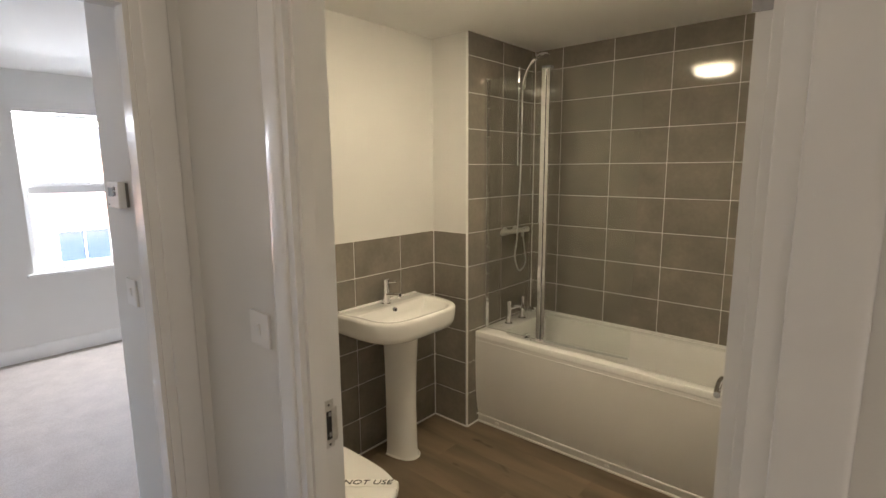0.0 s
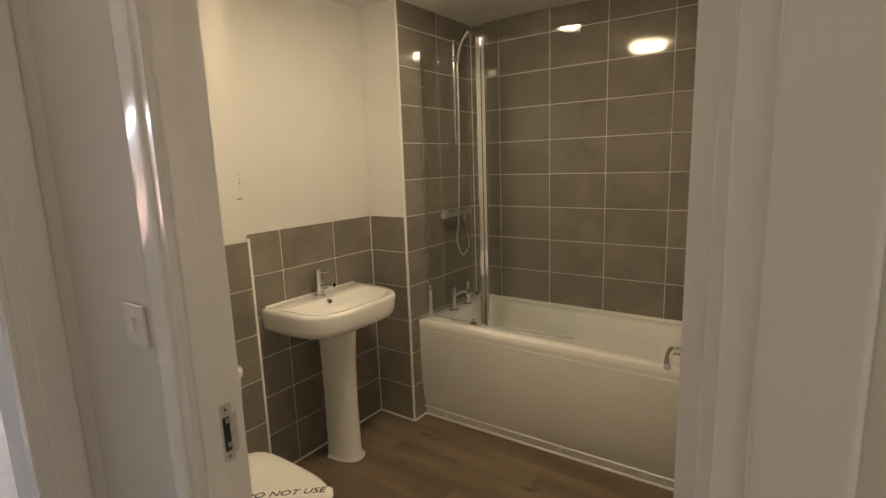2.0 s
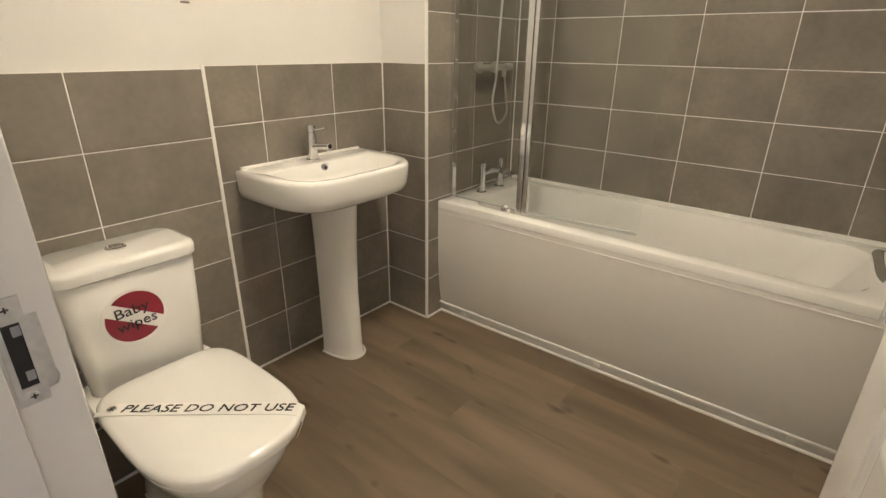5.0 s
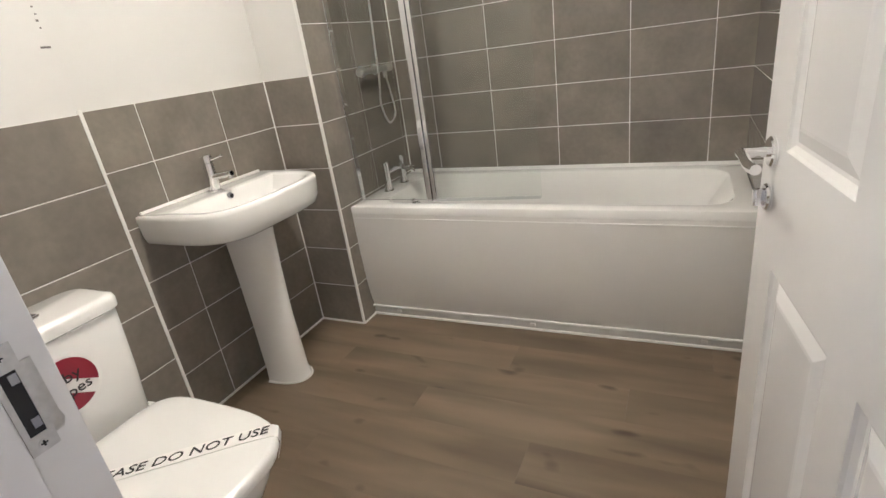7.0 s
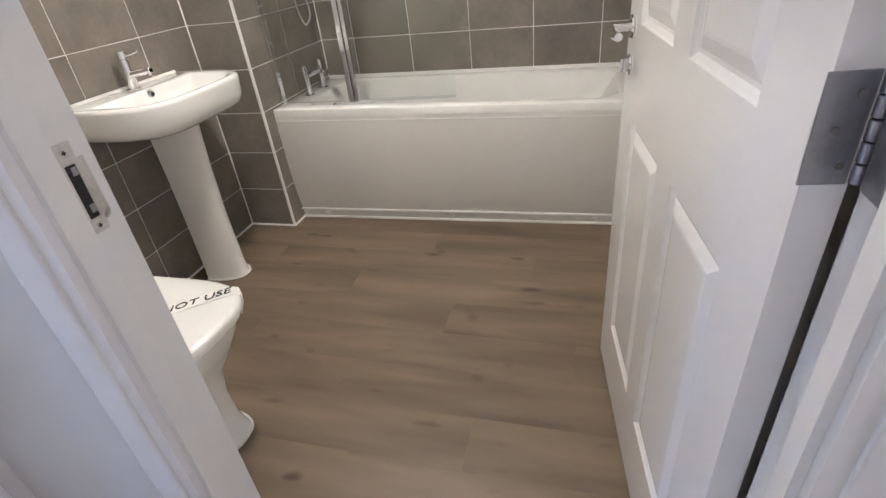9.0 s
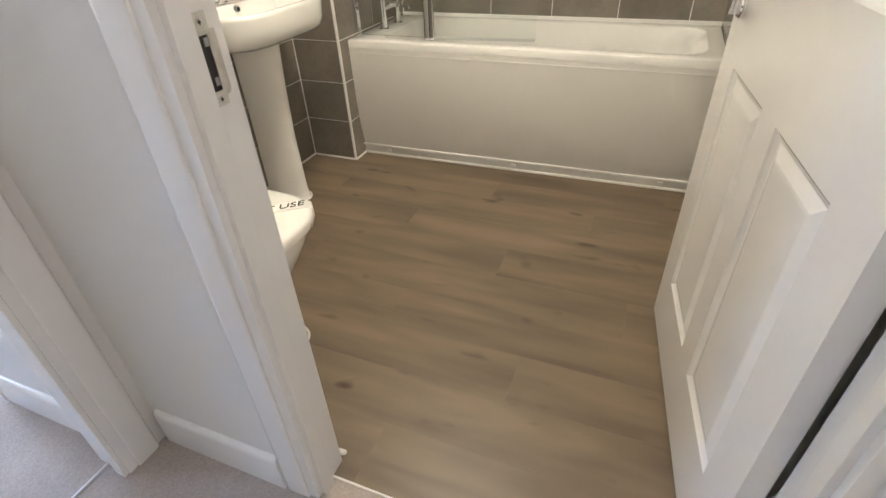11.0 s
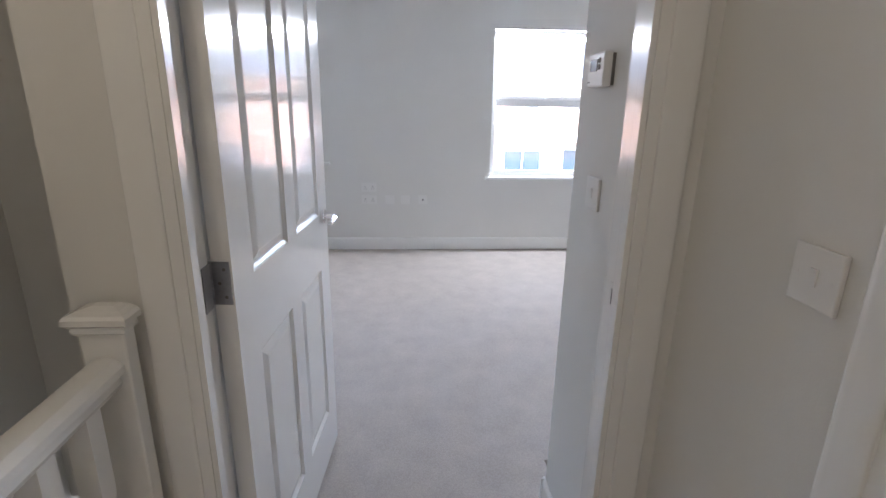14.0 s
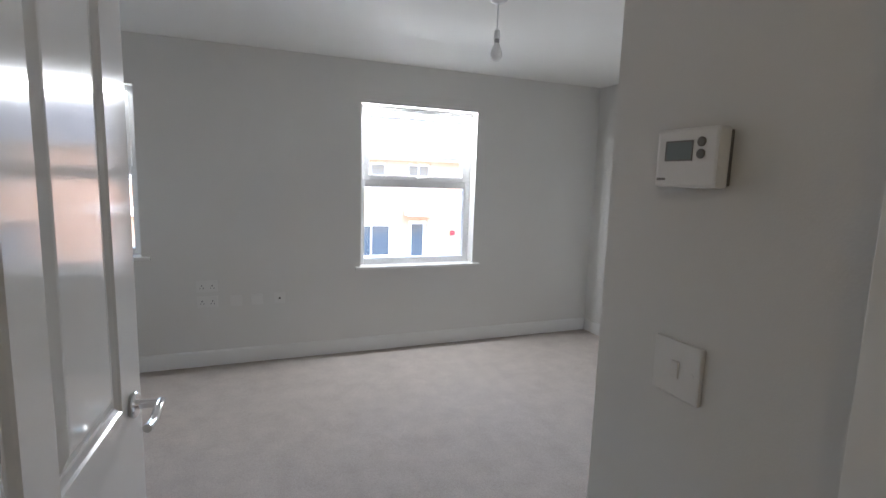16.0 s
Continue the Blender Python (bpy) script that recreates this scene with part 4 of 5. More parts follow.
    for s, z in ((s0 - 0.003, 0.425), (s0 - 0.002, 0.446), (s0 + 0.012, 0.4535), (s0 + 0.05, 0.4575), ((s0 + s1) / 2, 0.4590), (s1 - 0.05, 0.4575), (s1 - 0.010, 0.4540), (s1 + 0.002, 0.446), (s1 + 0.004, 0.425), (s1 - 0.012, 0.385)):
        c = a + d * s
        rows.append([Vector((*(c + w * k)[:2], z + e)) for k, e in ((-hw, 0), (hw, 0), (hw, -0.0012), (-hw, -0.0012))])
    loft(bm, rows)
    sheet = part("paper", bm, M_PAPER, strip, smooth=40)
    rot = Matrix(((d.x, w.x, 0, 0), (d.y, w.y, 0, 0), (0, 0, 1, 0), (0, 0, 0, 1)))
    c = a + d * (s0 + 0.062) - w * 0.0115
    lettering("PLEASE DO NOT USE", 0.037, Matrix.Translation((c.x, c.y, 0.4592)) @ rot, M_BLACK, "lettering", strip, 0.18, s1 - s0 - 0.080)
    bm = bmesh.new()
    c = a + d * (s0 + 0.038)
    for k in range(4):
        r = 0.011
        e = (d * math.cos(k * math.pi / 4) + w * math.sin(k * math.pi / 4)) * r
        n2 = Vector((-e.y, e.x, 0)).normalized() * 0.0012
        loft(bm, [[Vector((*(c + e * s + n2)[:2], z)) for z in (0.4588, 0.4596)] + [Vector((*(c + e * s - n2)[:2], z)) for z in (0.4596, 0.4588)] for s in (-1, 1)])
    part("ornament", bm, M_BLACK, strip, "small printed ornament")

    # round sticker on the cistern
    st = thing("cistern_sticker", (-1.47, 0.826, 0.615), "round red and white printed warning sticker", "sticker")
    cy, cz, r = 0.826, 0.612, 0.080

    def on(y, z, h):
        return Vector((-1.4700 + (z - 0.55) * 0.028 + h, y, z))

    def disc(rad, h, half=None):
        bm = bmesh.new()
        pts = [on(cy + rad * math.cos(2 * math.pi * i / 48), cz + rad * math.sin(2 * math.pi * i / 48), h) for i in range(48)]
        loft(bm, [pts, [p + Vector((0.0006, 0, 0)) for p in pts]])
        return bm
    part("ring", disc(r, 0.0006), M_PAPER, st, "white rim")
    for side in (1, -1):
        bm = bmesh.new()
        pts = []
        n = 30
        lo = math.asin(0.25)
        for i in range(n + 1):
            ang = lo + (math.pi - 2 * lo) * i / n
            u, v = 0.071 * math.cos(ang), side * 0.071 * math.sin(ang)
            c0, s0 = math.cos(radians(-33)), math.sin(radians(-33))
            pts.append(on(cy + u * c0 - v * s0, cz + u * s0 + v * c0, 0.0014))
        loft(bm, [pts, [p + Vector((0.0005, 0, 0)) for p in pts]])
        part("red_field", bm, M_RED, st, "dark red printed field")
    face = Matrix(((0, 0, 1, 0), (1, 0, 0, 0), (0, 1, 0, 0), (0, 0, 0, 1)))
    for txt, yy, zz, wd in (("Baby", -0.048, 0.006, 0.082), ("wipes", -0.046, -0.033, 0.096)):
        p = on(cy + yy, cz + zz, 0.0030)
        lettering(txt, 0.040, Matrix.Translation(p) @ pose(0, 0, 0, 3, 0, 0) @ face, M_BLACK, "lettering", st, 0.0, wd)


bath()
bath_mixer()
shower()
shower_screen()
basin()
toilet()

# ceiling lamp
cl = thing("ceiling_lamp", (LAMP_X, LAMP_Y, CB), "round opal flush ceiling lamp, lit", "ceiling lamp")
bm = bmesh.new()
rod(bm, (LAMP_X, LAMP_Y, CB), (LAMP_X, LAMP_Y, CB - 0.022), 0.075, n=40, ends=0.004)
part("base", bm, M_UPVC, cl, smooth=40)
bm = bmesh.new()
loft(bm, [circle((LAMP_X, LAMP_Y, CB - 0.022 - h), (0, 0, 1), rr, 40) for h, rr in ((0.0, 0.130), (0.014, 0.131), (0.022, 0.122), (0.027, 0.095), (0.030, 0.055), (0.031, 0.022))])
part("diffuser", bm, M_LIT, cl, "lit opal diffuser", 60)

# tile trims and paint mark
for nm, bmx in (("trim_boxing_corner", box(bmesh.new(), XS - 0.002, XS + 0.0095, YBOX - 0.0095, YBOX + 0.002, 0.0, 2.33, 0.003)),
                ("trim_toilet_corner", box(bmesh.new(), XT - 0.002, XT + 0.0095, 1.193, 1.2045, 0.0, 1.222, 0.003))):
    solid(nm, bmx, M_TRIM, "white plastic tile edge trim", "tile trim", "structure")
mk = thing("wall_mark", (XT, 1.196, 1.40), "small dark scuff marks on the wall corner", "scuff mark")
for y0, y1, z0, z1 in ((1.170, 1.1952, 1.383, 1.388), (1.186, 1.191, 1.430, 1.434), (1.184, 1.191, 1.447, 1.452), (1.187, 1.192, 1.463, 1.466), (1.185, 1.190, 1.480, 1.484)):
    part("scuff", box(bmesh.new(), XT - 0.001, XT + 0.0012, y0, y1, z0, z1, 0.0008), M_GREYBTN, mk)

# floor sealant at walls
for nm, p, q in (("trim_sealant_basin", (XB + 0.012, 1.21, 0.002), (XB + 0.012, YBOX - 0.01, 0.002)), ("trim_sealant_boxing", (XB + 0.012, YBOX - 0.012, 0.002), (XS + 0.008, YBOX - 0.012, 0.002)), ("trim_sealant_boxing_side", (XS + 0.012, YBOX - 0.012, 0.002), (XS + 0.012, 2.225, 0.002)), ("trim_sealant_toilet", (XT + 0.012, YD1 + 0.01, 0.002), (XT + 0.012, 1.20, 0.002))):
    solid(nm, rod(bmesh.new(), p, q, 0.006, n=8), M_TRIM, "white sealant line at the floor", "sealant", "structure", smooth=60)

for nm, p, q in (("trim_corner_basin", (XB + 0.0095, YBOX - 0.0095, 0.0), (XB + 0.0095, YBOX - 0.0095, 1.213)), ("trim_corner_bath", (XS + 0.0095, YB - 0.0095, 0.60), (XS + 0.0095, YB - 0.0095, CB - 0.002))):
    solid(nm, rod(bmesh.new(), p, q, 0.0036, n=8), M_TRIM, "white sealant line in the tiled corner", "sealant", "structure", smooth=60)
solid("trim_sealant_jamb", rod(bmesh.new(), (-0.752, 0.556, 0.006), (-0.703, 0.561, 0.008), 0.010, 0.007, n=9, ends=0.003), M_TRIM, "blob of white sealant at the door jamb foot", "sealant", "structure", smooth=60)

solid("trim_sealant_crumb", rod(bmesh.new(), (-0.742, 0.5555, 0.452), (-0.738, 0.559, 0.474), 0.006, 0.008, n=9, ends=0.003), M_TRIM, "crumb of white sealant on the bathroom architrave", "sealant", "structure", smooth=60)

# ---- keep plates ----


def keep_plate(name, label, m, half=0.060, mat=None):
    """Steel strike plate; local x is out of the jamb, local y across it, z up."""
    k = thing(name, (0, 0, 0), label, "strike plate", local=True)
    k.matrix_basis = m
    bm = bmesh.new()
    mat = mat or M_PLATE
    r0, r1 = -half * 0.66, half * 0.54
    wall_with_openings(bm, "x", 0.0, 0.0018, -0.013, 0.013, -half, half, ((-0.0075, 0.0075, r0, r1),))
    part("plate", bm, mat, k)
    bm = bmesh.new()
    loft(bm, [[Vector((x, y, z)) for x, y in ((-0.001, 0.0128), (0.0018, 0.0128), (w0, y1), (w0 - 0.0022, y1))] for z, y1, w0 in ((-half * 0.80, 0.0285, -0.0015), (-half * 0.70, 0.0265, -0.0005), (-half * 0.45, 0.0235, 0.0012), (half * 0.62, 0.0225, 0.0016))])
    part("lip", bm, mat, k, "projecting latch lip")
    # Dark sheet behind the plate's cut-out paints the shade of the hole.
    part("recess", box(bmesh.new(), 0.0002, 0.0008, -0.0078, 0.0078, r0 - 0.001, r1 + 0.001), M_DARK, k, "near-black sheet as shade of the latch hole")
    if half > 0.05:
        for z in (-0.033, 0.018):
            part("catch", box(bmesh.new(), 0.0008, 0.0016, -0.0005, 0.0068, z, z + 0.011), M_STEEL, k)
    for z in (-half * 0.85, half * 0.80):
        sc = part("screw", rod(bmesh.new(), (0.0016, 0, z), (0.0026, 0, z), min(0.0048, half * 0.09), n=12), mat, k)
        if half > 0.05:
            bm = bmesh.new()
            box(bm, 0.0026, 0.0029, -0.0032, 0.0032, z - 0.0009, z + 0.0009)
            box(bm, 0.0026, 0.0030, -0.0009, 0.0009, z - 0.0032, z + 0.0032)
            part("screw_slot", bm, M_DARK, sc)


keep_plate("strike_plate", "steel strike plate in the bathroom door jamb", Matrix.Translation((-0.7048, 0.504, 0.993)))
keep_plate("strike_plate", "white painted strike plate in the bedroom door jamb", pose(-1.248, 0.3218, 1.030, 0, 0, -90), 0.030, M_GLOSS)

# ---- switches, sockets, thermostat ----


def light_switch(name, label, c, normal_y):
    """Square rocker switch on a wall that faces along y."""
    x, y, z = c
    s = thing(name, c, label, "light switch")
    o = normal_y
    bm = bmesh.new()
    box(bm, x - 0.043, x + 0.043, y, y + o * 0.008, z - 0.043, z + 0.043, 0.003)
    part("plate", bm, M_PLASTIC, s)
    bm = bmesh.new()
    loft(bm, [[Vector((x + a, y + o * h, z + b)) for a, b, h in ((-0.006, -0.013, 0.008 + k * 0.0015), (0.006, -0.013, 0.008 + k * 0.0015), (0.006, 0.013, 0.008 + k * 0.004), (-0.006, 0.013, 0.008 + k * 0.004))] for k in (0, 1)])
    part("rocker", bm, M_PLASTIC, s, "white rocker")
    for dx in (-0.03, 0.03):
        part("screw", rod(bmesh.new(), (x + dx, y + o * 0.007, z), (x + dx, y + o * 0.0086, z), 0.003, n=10), M_PLASTIC, s)


light_switch("light_switch", "white square rocker light switch on landing wall", (-0.870, YD0, 1.209), -1)
light_switch("light_switch", "white square rocker light switch below thermostat", (-1.548, 0.372, 1.205), -1)

th = thing("thermostat", (-1.558, 0.372, 1.515), "white room thermostat with grey display", "thermostat")
tx0, tx1, tz0, tz1, ty = -1.600, -1.494, 1.474, 1.556, 0.372
# Plate's dark tone stands for the shadow along the case's side.
bm = bmesh.new()
box(bm, tx0 + 0.004, tx1 - 0.004, ty - 0.012, ty, tz0 + 0.004, tz1 - 0.004)
part("back_plate", bm, M_GREYBTN, th, "back plate darkened as the case's shaded side")
bm = bmesh.new()
box(bm, tx0, tx1, ty - 0.030, ty - 0.008, tz0, tz1, 0.005)
body = part("case", bm, M_PLASTIC, th)
bm = bmesh.new()
wall_with_openings(bm, "y", ty - 0.0315, ty - 0.0298, tx0 + 0.018, tx0 + 0.065, tz1 - 0.045, tz1 - 0.017, ((tx0 + 0.020, tx0 + 0.063, tz1 - 0.043, tz1 - 0.019),))
part("display_frame", bm, M_GREYBTN, body)
part("display", box(bmesh.new(), tx0 + 0.020, tx0 + 0.063, ty - 0.0308, ty - 0.0298, tz1 - 0.043, tz1 - 0.019), M_LCD, body, "grey liquid-crystal display")
for z in (tz1 - 0.020, tz1 - 0.036):
    part("button", rod(bmesh.new(), (tx1 - 0.027, ty - 0.029, z), (tx1 - 0.027, ty - 0.033, z), 0.0065, n=18, ends=0.001), M_GREYBTN, body, "grey round button", 40)
part("maker_mark", box(bmesh.new(), tx0 + 0.005, tx0 + 0.021, ty - 0.0306, ty - 0.0296, tz0 + 0.010, tz0 + 0.0135), M_GREYBTN, body, "small printed mark")


def socket(c, kind):
    y, z = c
    x = -5.09
    s = thing("wall_socket", (x, y, z), "white double wall socket" if kind == 2 else "white aerial and data outlet plate", "socket")
    w = 0.073 if kind == 2 else 0.043
    bm = bmesh.new()
    box(bm, x, x + 0.009, y - w, y + w, z - 0.043, z + 0.043, 0.003)
    part("plate", bm, M_PLASTIC, s)
    if kind == 2:
        for dy in (-0.036, 0.036):
            for a, b, h in ((0, 0.014, 0.005), (-0.011, -0.006, 0.003), (0.011, -0.006, 0.003)):
                part("slot", box(bmesh.new(), x + 0.0085, x + 0.0094, y + dy + a - 0.003, y + dy + a + 0.003, z - 0.008 + b - h, z - 0.008 + b + h), M_DARK, s)
            part("rocker", box(bmesh.new(), x + 0.008, x + 0.012, y + dy * 0.35 - 0.006, y + dy * 0.35 + 0.006, z + 0.020, z + 0.036, 0.001), M_PLASTIC, s)
    elif kind == 1:
        part("outlet", rod(bmesh.new(), (x + 0.008, y, z), (x + 0.0115, y, z), 0.008, n=16), M_DARK, s)
    else:
        part("outlet", box(bmesh.new(), x + 0.008, x + 0.0096, y - 0.009, y + 0.009, z - 0.008, z + 0.008), M_PLASTIC, s)


for c, k in (((-0.50, 0.625), 2), ((-0.50, 0.505), 2), ((-0.30, 0.505), 0), ((-0.15, 0.505), 0), ((0.021, 0.505), 1)):
    socket(c, k)

# ---- pendants ----


def pendant(name, label, x, y, ceiling, z_bulb, bulb_mat):
    p = thing(name, (x, y, ceiling), label, "pendant lamp")
    bm = bmesh.new()
    loft(bm, [circle((x, y, ceiling - h), (0, 0, 1), r, 24) for h, r in ((0.0, 0.045), (0.010, 0.045), (0.022, 0.030), (0.030, 0.010))])
    part("ceiling_rose", bm, M_UPVC, p, smooth=40)
    part("flex", tube(bmesh.new(), [(x, y, ceiling - 0.028), (x + 0.004, y - 0.003, (ceiling + z_bulb) / 2), (x, y, z_bulb + 0.115)], 0.0035, 8), M_UPVC, p, "white flex", 60)
    bm = bmesh.new()
    rod(bm, (x, y, z_bulb + 0.120), (x, y, z_bulb + 0.075), 0.013, 0.018, n=18, ends=0.002)
    h = part("lampholder", bm, M_UPVC, p, smooth=40)
    rod(bm := bmesh.new(), (x, y, z_bulb + 0.078), (x, y, z_bulb + 0.055), 0.0135, n=18)
    part("bulb_cap", bm, M_STEEL, p, "metal bulb cap", 40)
    bm = bmesh.new()
    loft(bm, [circle((x, y, z_bulb + 0.057 - hh), (0, 0, 1), r, 24) for hh, r in ((0.0, 0.013), (0.015, 0.017), (0.040, 0.027), (0.058, 0.030), (0.075, 0.026), (0.086, 0.015), (0.090, 0.004))])
    b = part("bulb", bm, bulb_mat, p, "opal bulb", 60)
    return b


pendant("bedroom_pendant", "bare opal bulb on white flex, unlit", -3.42, 1.0, CL, 2.125, M_BULBG)
lit = pendant("landing_pendant", "bare opal bulb on white flex, lit", *BULB[:2], CL + 0.1, BULB[2], M_LITB)
lit.visible_shadow = False

# ---- landing balustrade ----
YR = -0.685
nw = thing("newel_post", (-1.125, YR, 0.0), "white painted half newel post with moulded cap", "newel post")
bm = bmesh.new()
box(bm, -1.165, -1.127, YR - 0.040, YR + 0.040, 0.0, 1.020, 0.004)
part("post", bm, M_GLOSS, nw)
bm = bmesh.new()


def sq(h, z):
    return [Vector((x, YR + b * h, z)) for x, b in ((-1.166, -1), (-1.166 + h, -1), (-1.166 + h, 1), (-1.166, 1))]


loft(bm, [sq(0.041, 1.015), sq(0.048, 1.020), sq(0.048, 1.026), sq(0.045, 1.030), sq(0.056, 1.038), sq(0.056, 1.049), sq(0.051, 1.055), sq(0.038, 1.060), sq(0.020, 1.063)])
part("cap", bm, M_GLOSS, nw, "stepped moulded cap")

hr = thing("handrail", (-0.3, YR, 0.9), "white painted moulded timber handrail", "handrail")
prof = ((-0.018, 0.0), (-0.024, 0.012), (-0.020, 0.022), (-0.033, 0.034), (-0.032, 0.048), (-0.020, 0.060), (0.0, 0.064), (0.020, 0.060), (0.032, 0.048), (0.033, 0.034), (0.020, 0.022), (0.024, 0.012), (0.018, 0.0))
bm = bmesh.new()
loft(bm, [[Vector((x, YR + a, 0.905 + b)) for a, b in prof] for x in (-1.126, 1.30)])
part("rail", bm, M_GLOSS, hr, smooth=30)
br = thing("base_rail", (-0.3, YR, 0.0), "white painted base rail under balusters", "base rail")
bm = bmesh.new()
box(bm, -1.126, 1.30, YR - 0.030, YR + 0.030, 0.002, 0.032, 0.004)
part("rail", bm, M_GLOSS, br)
bm = bmesh.new()
box(bm, -1.19, 1.30, YR - 0.022, YR + 0.024, -0.26, 0.001)
solid("trim_landing_edge", bm, M_GLOSS, "white painted landing edge apron", "apron", "structure")


def baluster(x):
    """Stop-chamfered square spindle."""
    b = thing("baluster", (x, YR, 0.03), "white painted stop-chamfered baluster", "baluster", "landing balusters", local=True)
    h, c = 0.0200, 0.0115

    def oct_ring(z, k):
        q = h - k
        return [Vector((a, b2, z)) for a, b2 in ((h, -q), (h, q), (q, h), (-q, h), (-h, q), (-h, -q), (-q, -h), (q, -h))]
    def run(name, rows):
        bm = bmesh.new()
        rings = []
        for z, k in rows:
            r = oct_ring(z, k)
            rings.append([Vector((p.x * 0.82, p.y * 0.82, p.z)) for p in r] if k > 0.005 else r)
        loft(bm, rings)
        part(name, bm, M_GLOSS, b)
    run("foot_block", [(0.0, 0.0005), (0.165, 0.0005)])
    run("shaft", [(0.165, 0.0005), (0.180, 0.004), (0.215, c), (0.66, c), (0.695, 0.004), (0.71, 0.0005)])
    run("head_block", [(0.71, 0.0005), (0.878, 0.0005)])
    return b


first = baluster(-1.038)
for i in range(1, 20):
    copy_thing(first, Matrix.Translation((-1.038 + 0.118 * i, YR, 0.03)))

# ---- stair ----
stair = thing("staircase", (-2.4, -1.15, -2.75), "carpeted staircase with white painted strings", "staircase")
N, RISE, GO, XTOP = 14, 2.752 / 14, 0.222, 0.02
for i in range(1, N):
    z = -RISE * i
    x1 = XTOP - GO * (i - 1)
    bm = bmesh.new()
    box(bm, x1 - GO - 0.02, x1, -1.585, -0.74, z - 0.03, z, 0.006)
    part("tread", bm, M_CARPET, stair)
    bm = bmesh.new()
    box(bm, x1 - 0.012, x1, -1.585, -0.74, z + 0.0005, z + RISE - 0.031)
    part("riser", bm, M_CARPET, stair)
for y0, y1 in ((-1.60, -1.586), (-0.739, -0.724)):
    bm = bmesh.new()
    k = RISE / GO
    xe = XTOP - GO * (N - 1)
    pts = [(XTOP + 0.1, 0.10 + 0.1 * k), (xe, 0.10 - (XTOP - xe) * k), (xe, -2.75), (xe + 0.15, -2.75), (XTOP + 0.1, -0.25)]
    loft(bm, [[Vector((x, y, z)) for x, z in pts] for y in (y0, y1)])
    part("string", bm, M_GLOSS, stair, "white painted string board")
    bm = bmesh.new()
    yy = y1 if y0 < -1 else y0
    s = 1 if y0 < -1 else -1
    q = [(0, 0.0), (0.008 * s, 0.0), (0.008 * s, 0.008), (0, 0.012)]
    loft(bm, [[Vector((x, yy + a2 - 0.003 * s, z + b2 - 0.014)) for a2, b2 in q] for x, z in pts[:2]])
    part("string_bead", bm, M_GLOSS, stair)
wr = thing("wall_handrail", (-1.5, -1.545, -0.6), "white painted wall handrail beside the stairs", "handrail")
bm = bmesh.new()
k = RISE / GO
loft(bm, [circle((x, -1.545, -0.52 + (x + 1.49) * k), (1, 0, k), 0.024, 16) for x in (0.10, -2.60)])
part("rail", bm, M_GLOSS, wr, smooth=60)
for x in (-0.55, -1.62, -2.45):
    z = -0.52 + (x + 1.49) * k
    bm = bmesh.new()
    tube(bm, [(x, -1.60, z - 0.075), (x, -1.565, z - 0.078), (x, -1.546, z - 0.060), (x, -1.545, z - 0.028)], 0.006, 10)
    rod(bm, (x, -1.60, z - 0.075), (x, -1.594, z - 0.075), 0.026, n=18, ends=0.002)
    part("bracket", bm, M_CHROME, wr, "chrome rail bracket", 40)
slab("floor_stair_head", "beige-grey carpet at the stair head", "carpet", XTOP, 1.30, -1.60, -0.72, -0.25, 0.002, M_CARPET)

# ---- outside ----
solid("ground", box(bmesh.new(), -400, -5.4, -400, 400, -3.2, -2.95), M_TARMAC, "tarmac road and ground outside", "ground", "structure")
solid("pavement", box(bmesh.new(), -20.5, -18.3, -60, 60, -2.95, -2.83), M_PAVE, "pale pavement along the facing houses", "pavement", "structure")
solid("lawn", box(bmesh.new(), -23, -20.5, -60, 60, -2.95, -2.84), M_GRASS, "front lawn of the facing houses", "lawn", "structure")


DENTIL = []


